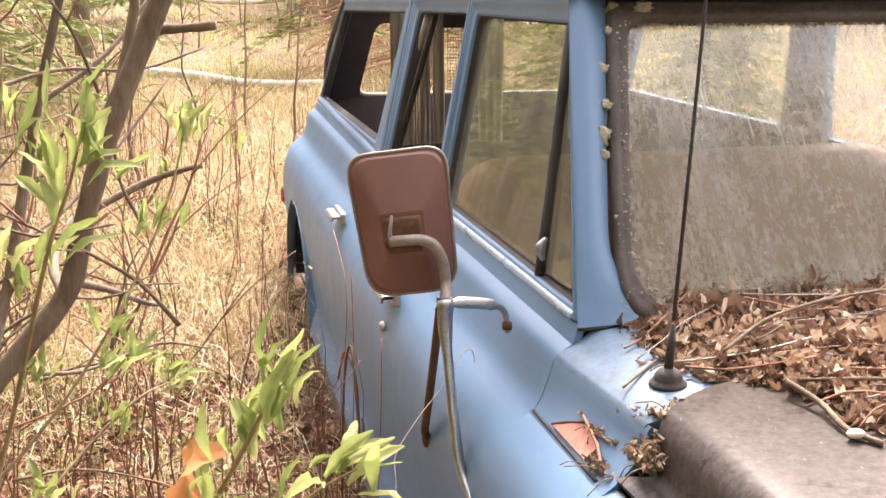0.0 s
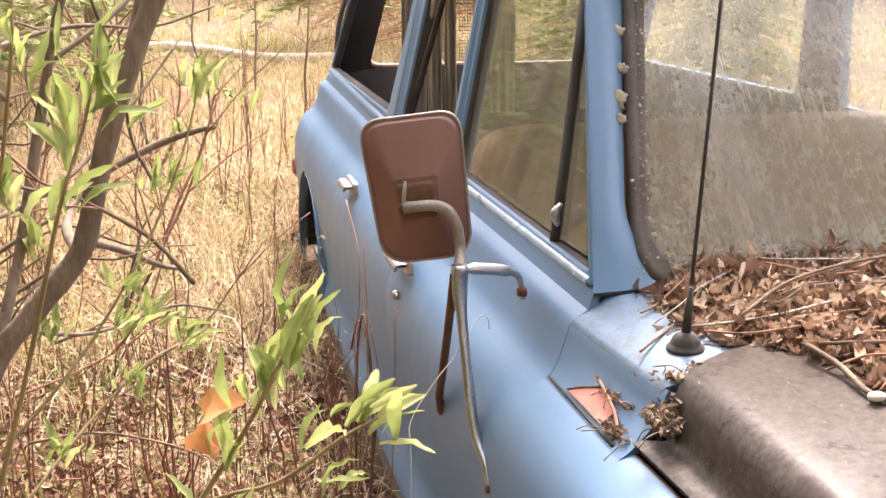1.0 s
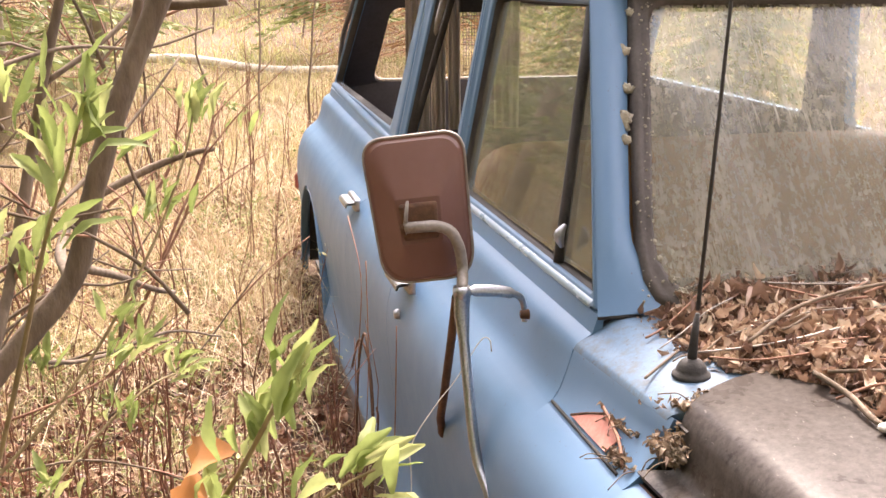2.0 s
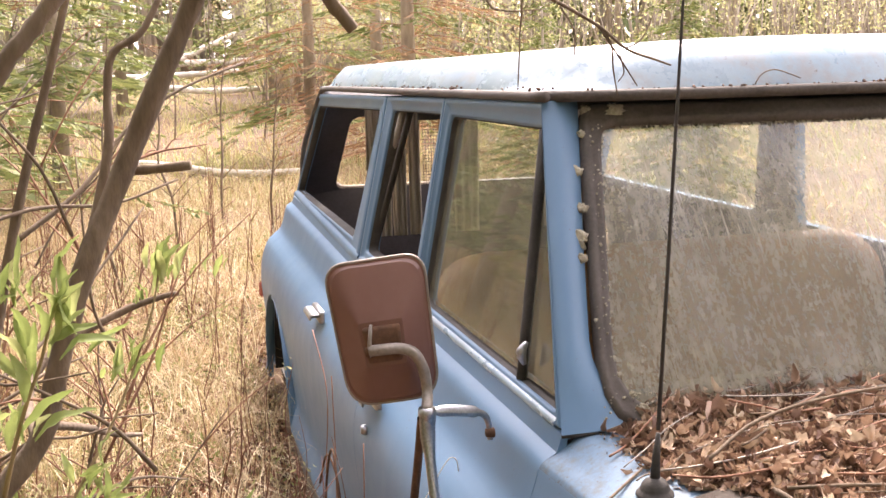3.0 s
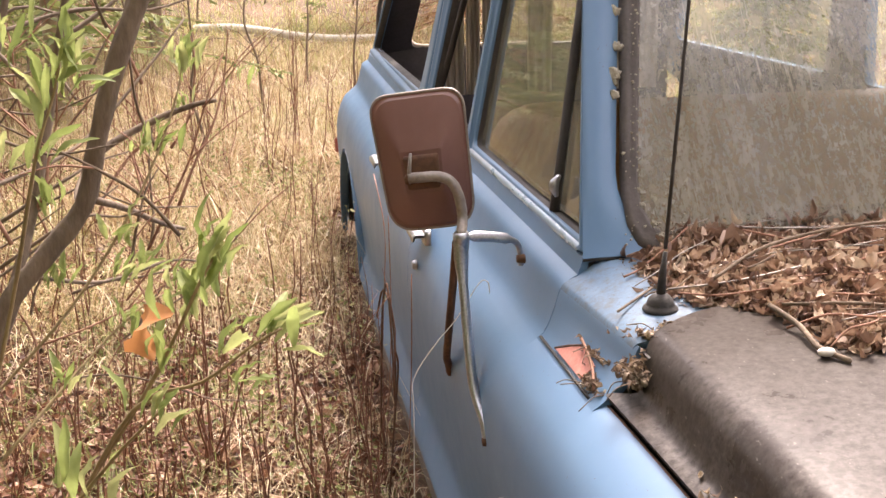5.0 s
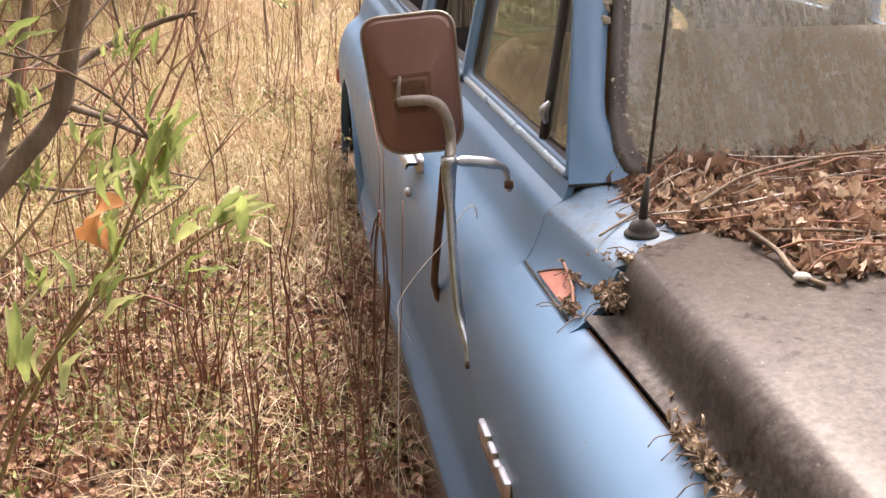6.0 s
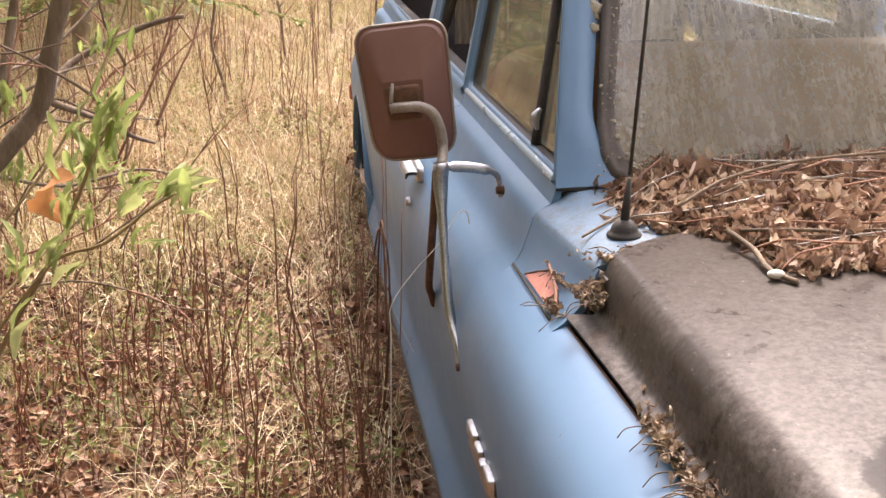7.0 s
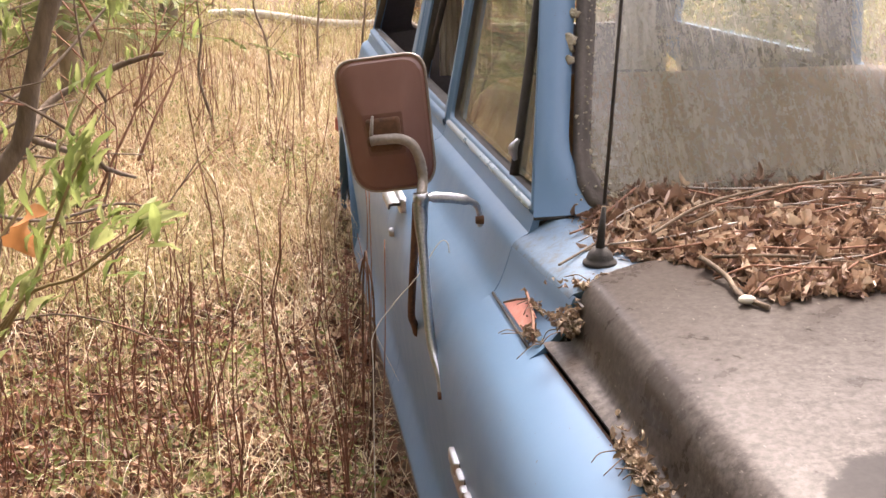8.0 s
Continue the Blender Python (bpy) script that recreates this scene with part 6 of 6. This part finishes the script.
def spruce(x, y, h, seed, dry=0.0, wide=0.30, low=0.08, dense_=1.0, label="green spruce with drooping needled branches"):
    """A trunk with whorls of drooping, needled branches."""
    r = random.Random(seed)
    z0 = ground_z(x, y) - 0.05
    top = empty("spruce", (x, y, z0), label, "tree", "spruces round the clearing")
    part("trunk", tube([(0, 0, 0), (0.01, 0, h * 0.5), (0, 0.01, h)], [0.016 * h, 0.010 * h, 0.002 * h], 8), TRUNK, top)
    twig_bm = bmesh.new()
    for name, frac, m in (("crown", 1 - dry, NEEDLE), ("dry_brush", dry, DRYNEEDLE)):
        if frac <= 0:
            continue
        vs, fs = [], []
        for k in range(int(95 * frac * dense_)):
            t = low + (0.97 - low) * r.random()
            if name == "dry_brush":
                t = low + 0.45 * r.random()
            zb, a = h * t, r.uniform(0, 6.28)
            L = h * wide * (1 - t) ** 0.8 * r.uniform(0.65, 1.1) + 0.1
            droop = r.uniform(0.15, 0.5)
            d = Vector((math.cos(a), math.sin(a), 0))
            side = Vector((-d.y, d.x, 0))
            path = [Vector((0, 0, zb)) + d * L * u + Vector((0, 0, L * (0.12 * u - droop * u * u))) for u in (0, 0.25, 0.5, 0.75, 1)]
            if k % 2 == 0 or name == "dry_brush":
                tube_into(twig_bm, path, [0.0022 * h * 0.5, 0.002 * h * 0.5, 0.0016 * h * 0.5, 0.001 * h * 0.5, 0.0005 * h], 3)
            for j in range(int(11 + 9 * L)):
                u = 0.15 + 0.85 * r.random()
                q = path[min(3, int(u * 4))].lerp(path[min(4, int(u * 4) + 1)], u * 4 - int(u * 4))
                s = r.choice((-1, 1))
                tl = L * (0.30 * (1 - u) + 0.10) * r.uniform(0.6, 1.2)
                tip = q + (d * 0.75 + side * s).normalized() * tl + Vector((0, 0, -0.25 * tl))
                for i in range(4):
                    c = q.lerp(tip, i / 4)
                    n = len(vs)
                    wv = Vector((r.gauss(0, 1), r.gauss(0, 1), r.gauss(0, 0.8))).normalized() * (0.013 + 0.10 * tl)
                    if name == "dry_brush":
                        wv *= 0.35
                    e = q.lerp(tip, min(1, (i + 1.5) / 4))
                    vs += [c + wv * 0.5, c - wv * 0.5, e + Vector((r.gauss(0, 1), r.gauss(0, 1), r.gauss(0, 1))) * 0.01]
                    fs.append((n, n + 1, n + 2))
        me = bpy.data.meshes.new(name)
        me.from_pydata([tuple(v) for v in vs], [], fs)
        me.materials.append(m)
        ob = tagged(new(name, me), kind="stuff")
        ob.parent = top
    tagged(part("branchwood", twig_bm, TWIG, top), kind="stuff")


for k, (x, y, h, dry, low) in enumerate(((-1.75, 6.2, 5.0, 0.0, 0.10), (-2.9, 7.8, 6.5, 0.0, 0.05), (-1.35, 9.6, 6.0, 0.1, 0.05), (1.25, 10.6, 5.0, 0.55, 0.05), (2.1, 9.4, 5.5, 0.7, 0.05), (-3.2, 12.5, 7.0, 0.1, 0.05),
                                      (2.6, 13.5, 6.0, 0.2, 0.05), (-0.9, 16.5, 6.5, 0.1, 0.06), (1.6, 17.5, 6.0, 0.1, 0.05), (4.2, 16.0, 6.5, 0.1, 0.05), (-3.4, 5.0, 5.5, 0.0, 0.1), (-4.2, 9.8, 7.5, 0.0, 0.05), (9.3, 17.5, 4.2, 0.0, 0.05), (6.0, 20.5, 5.0, 0.0, 0.05), (-6, 16, 8.0, 0.0, 0.05))):
    spruce(x, y, h, 200 + k, dry, 0.30, low)

# Spruces added out of view to block sky light on fender and ground.
for k, (x, y, h) in enumerate(((-3.7, -1.6, 7.0), (-4.3, 1.0, 7.5), (-3.3, -3.8, 6.5), (-5.4, -0.4, 8.0), (-5.2, 3.2, 7.0), (-6.0, -3.0, 8.0), (-2.1, -2.9, 7.0), (-2.7, -0.9, 7.0), (-0.9, -4.1, 8.0), (1.2, -4.4, 7.5))):
    spruce(x, y, h, 260 + k, 0.0, 0.26, 0.06, 1.8)


# Two more added out of view to shade the ground on the left.
spruce(-2.8, 1.6, 7.0, 283, 0.0, 0.22, 0.35, 1.6)
spruce(-2.6, -0.1, 7.0, 284, 0.0, 0.22, 0.35, 1.6)
spruce(3.4, 6.0, 2.2, 281, 0.0, 0.36, 0.03, 2.6)
spruce(2.9, 7.6, 2.0, 282, 0.1, 0.36, 0.03, 2.0)


def unseen_leafing_tree(x, y, h, crown, seed, n):
    """A tall tree in first leaf, added out of view: trunk, limbs and a loose crown."""
    r = random.Random(seed)
    top = empty("unseen_leafing_tree", on_ground(x, y, -0.1), "unseen tall slender tree in thin spring leaf, added for shade and reflections", "tree", "tall trees by the car")
    part("trunk", tube(smooth_path([(0, 0, 0), (0.1, 0.05, h * 0.35), (0.05, 0.1, h * 0.7), (0.1, 0.0, h)], 4), [0.16 * (1 - 0.06 * i) for i in range(13)], 9), TRUNK, top)
    vs, fs = [], []
    for k in range(26):
        a, z = r.uniform(0, 6.28), h * r.uniform(0.38, 0.95)
        L = crown * r.uniform(0.5, 1.0) * (1.25 - z / h)
        tip = Vector((math.cos(a) * L, math.sin(a) * L, z + L * r.uniform(0.2, 0.7)))
        base = Vector((0.05, 0.05, z))
        part("limb", tube(smooth_path([base, base.lerp(tip, 0.5) + Vector((0, 0, -0.1)), tip], 3), [0.05, 0.044, 0.036, 0.030, 0.022, 0.015, 0.008], 5), TRUNK, top)
        for j in range(n // 26):
            c = base.lerp(tip, 0.3 + 0.75 * r.random()) + Vector((r.gauss(0, 0.35), r.gauss(0, 0.35), r.gauss(0, 0.3)))
            p = Vector((r.gauss(0, 1), r.gauss(0, 1), r.gauss(0, 1))).normalized() * 0.036
            q = p.cross(Vector((r.gauss(0, 1), r.gauss(0, 1), r.gauss(0, 1)))).normalized() * 0.019
            m = len(vs)
            vs += [c - p, c + q, c + p, c - q]
            fs.append((m, m + 1, m + 2, m + 3))
    me = bpy.data.meshes.new("crown")
    me.from_pydata([tuple(v) for v in vs], [], fs)
    me.materials.append(TREELEAF)
    ob = tagged(new("crown", me), kind="stuff")
    ob.parent = top


# All out of view: (3.8, 2.7) shades the hood, the rest darken reflections.
for k, (x, y, h, c) in enumerate(((2.6, -4.2, 9.5, 2.6), (0.7, -4.7, 10.5, 2.7), (4.8, -5.5, 11.0, 2.8), (3.8, 2.7, 11.0, 3.0), (-2.6, -4.0, 9.0, 2.4), (0.6, -6.5, 10.0, 2.6))):
    unseen_leafing_tree(x, y, h, c, 400 + k, 13000)

# bushes in first leaf and the standing woods behind
def leaf_cloud(n, boxes, size, seed):
    r = random.Random(seed)
    vs, fs = [], []
    for _ in range(n):
        x, y, z, sx, sz = r.choice(boxes)
        c = Vector((x + r.gauss(0, sx), y + r.gauss(0, sx), z + r.gauss(0, sz)))
        a = Vector((r.gauss(0, 1), r.gauss(0, 1), r.gauss(0, 1))).normalized()
        b = a.cross(Vector((r.gauss(0, 1), r.gauss(0, 1), r.gauss(0, 1)))).normalized()
        s = size * r.uniform(0.5, 1.2)
        m = len(vs)
        vs += [c - a * s, c + b * s * 0.45, c + a * s, c - b * s * 0.45]
        fs.append((m, m + 1, m + 2, m + 3))
    return vs, fs


rw = random.Random(77)
boxes = []
for k in range(230):
    y = rw.uniform(13, 27)
    x = rw.uniform(-0.25 * y - 1, 0.85 * y)
    if -1.5 < x < 1.8 and y < 22:
        continue
    boxes.append((x, y, ground_z(x, y) + rw.uniform(0.5, 3.2), rw.uniform(0.35, 0.8), rw.uniform(0.3, 0.8)))
for k in range(70):
    y = rw.uniform(15, 24)
    x = rw.uniform(0.08 * y, 0.30 * y)
    boxes.append((x, y, ground_z(x, y) + rw.uniform(0.3, 2.2), rw.uniform(0.25, 0.55), rw.uniform(0.25, 0.6)))
vs, fs = leaf_cloud(60000, boxes, 0.042, 5)
me = bpy.data.meshes.new("bush_leaves")
me.from_pydata([tuple(v) for v in vs], [], fs)
me.materials.append(BUSHLEAF)
tagged(new("bush_leaves", me), "yellow-green young leaves on woodland bushes", "bushes", kind="stuff")
bm = bmesh.new()
for x, y, z, sx, sz in boxes:
    for k in range(4):
        g = Vector(on_ground(x + rw.gauss(0, 0.15), y + rw.gauss(0, 0.15), -0.05))
        e = Vector((x + rw.gauss(0, sx), y + rw.gauss(0, sx), z + rw.uniform(0, 2 * sz)))
        tube_into(bm, [g, g.lerp(e, 0.5) + Vector((rw.gauss(0, 0.1), 0, 0)), e], [0.016, 0.011, 0.004], 4)
tagged(part("bush_stems", bm, TRUNK), "thin brown bush stems in the woods", "bushes", kind="stuff")

bm = bmesh.new()
for k in range(620):
    # The last 150 stand unseen behind the camera, added for reflections.
    back = k >= 470
    y = rw.uniform(24, 60) if not back else -rw.uniform(9, 30)
    x = rw.uniform(-0.5 * y - 4, 1.0 * y + 4) if not back else rw.uniform(-26, 26)
    if not back and k < 40:
        y = rw.uniform(18, 25)
        x = rw.uniform(2.5, 0.9 * y)
    h, r0 = rw.uniform(9, 16), rw.uniform(0.05, 0.15) if k >= 40 else rw.uniform(0.03, 0.06)
    g = Vector((x, y, ground_z(x, y) - 0.1))
    tube_into(bm, [g, g + Vector((rw.gauss(0, 0.25), 0, h * 0.5)), g + Vector((rw.gauss(0, 0.5), 0, h))], [r0, r0 * 0.75, r0 * 0.25], 6)
    for j in range(5):
        q = g + Vector((0, 0, h * rw.uniform(0.1, 0.8)))
        a = rw.uniform(0, 6.28)
        tube_into(bm, [q, q + Vector((math.cos(a), math.sin(a), rw.uniform(-0.2, 0.5))) * rw.uniform(0.5, 1.6)], [r0 * 0.22, r0 * 0.06], 3)
tagged(part("woodland_trunks", bm, TRUNK), "many thin grey-brown standing woodland trunks", "trees", kind="stuff")


def far_crowns(name, spots, seed, m, label, leaf):
    """Ragged crowns of distant trees."""
    r = random.Random(seed)
    vs, fs = [], []
    for x, y, h, n in spots:
        g = ground_z(x, y)
        for _ in range(n):
            t = r.random() ** 0.8
            rad = h * 0.17 * (1 - t) ** 0.7 * math.sqrt(r.random()) + 0.05
            a = r.uniform(0, 6.28)
            c = Vector((x + rad * math.cos(a), y + rad * math.sin(a), g + 0.4 + h * t))
            s = leaf * r.uniform(0.5, 1.3)
            d = Vector((math.cos(a), math.sin(a), r.uniform(-0.9, 0.1))) * s
            w = Vector((-math.sin(a), math.cos(a), r.gauss(0, 0.4))) * s * 0.30
            k2 = len(vs)
            vs += [c - w, c + w, c + d]
            fs.append((k2, k2 + 1, k2 + 2))
    me = bpy.data.meshes.new(name)
    me.from_pydata([tuple(v) for v in vs], [], fs)
    me.materials.append(m)
    tagged(new(name, me), label, "trees", kind="stuff")


sp = []
for k in range(150):
    y = rw.uniform(30, 62)
    sp.append((rw.uniform(-0.5 * y, 1.05 * y), y, rw.uniform(9, 16), 260))
# Crowns behind the camera, out of view, added for reflections.
for k in range(34):
    y = -rw.uniform(8, 26)
    sp.append((rw.uniform(-22, 26), y, rw.uniform(8, 15), 260))
# Side rows out of view, added to darken what the car reflects.
for k in range(34):
    sp.append((rw.uniform(30, 40), rw.uniform(-8, 26), rw.uniform(6, 8.5), 420))
    sp.append((-rw.uniform(6.5, 16), rw.uniform(-9, 6), rw.uniform(8, 14), 420))
far_crowns("far_woods", sp, 9, NEEDLE, "dark green distant conifer woods", 0.75)
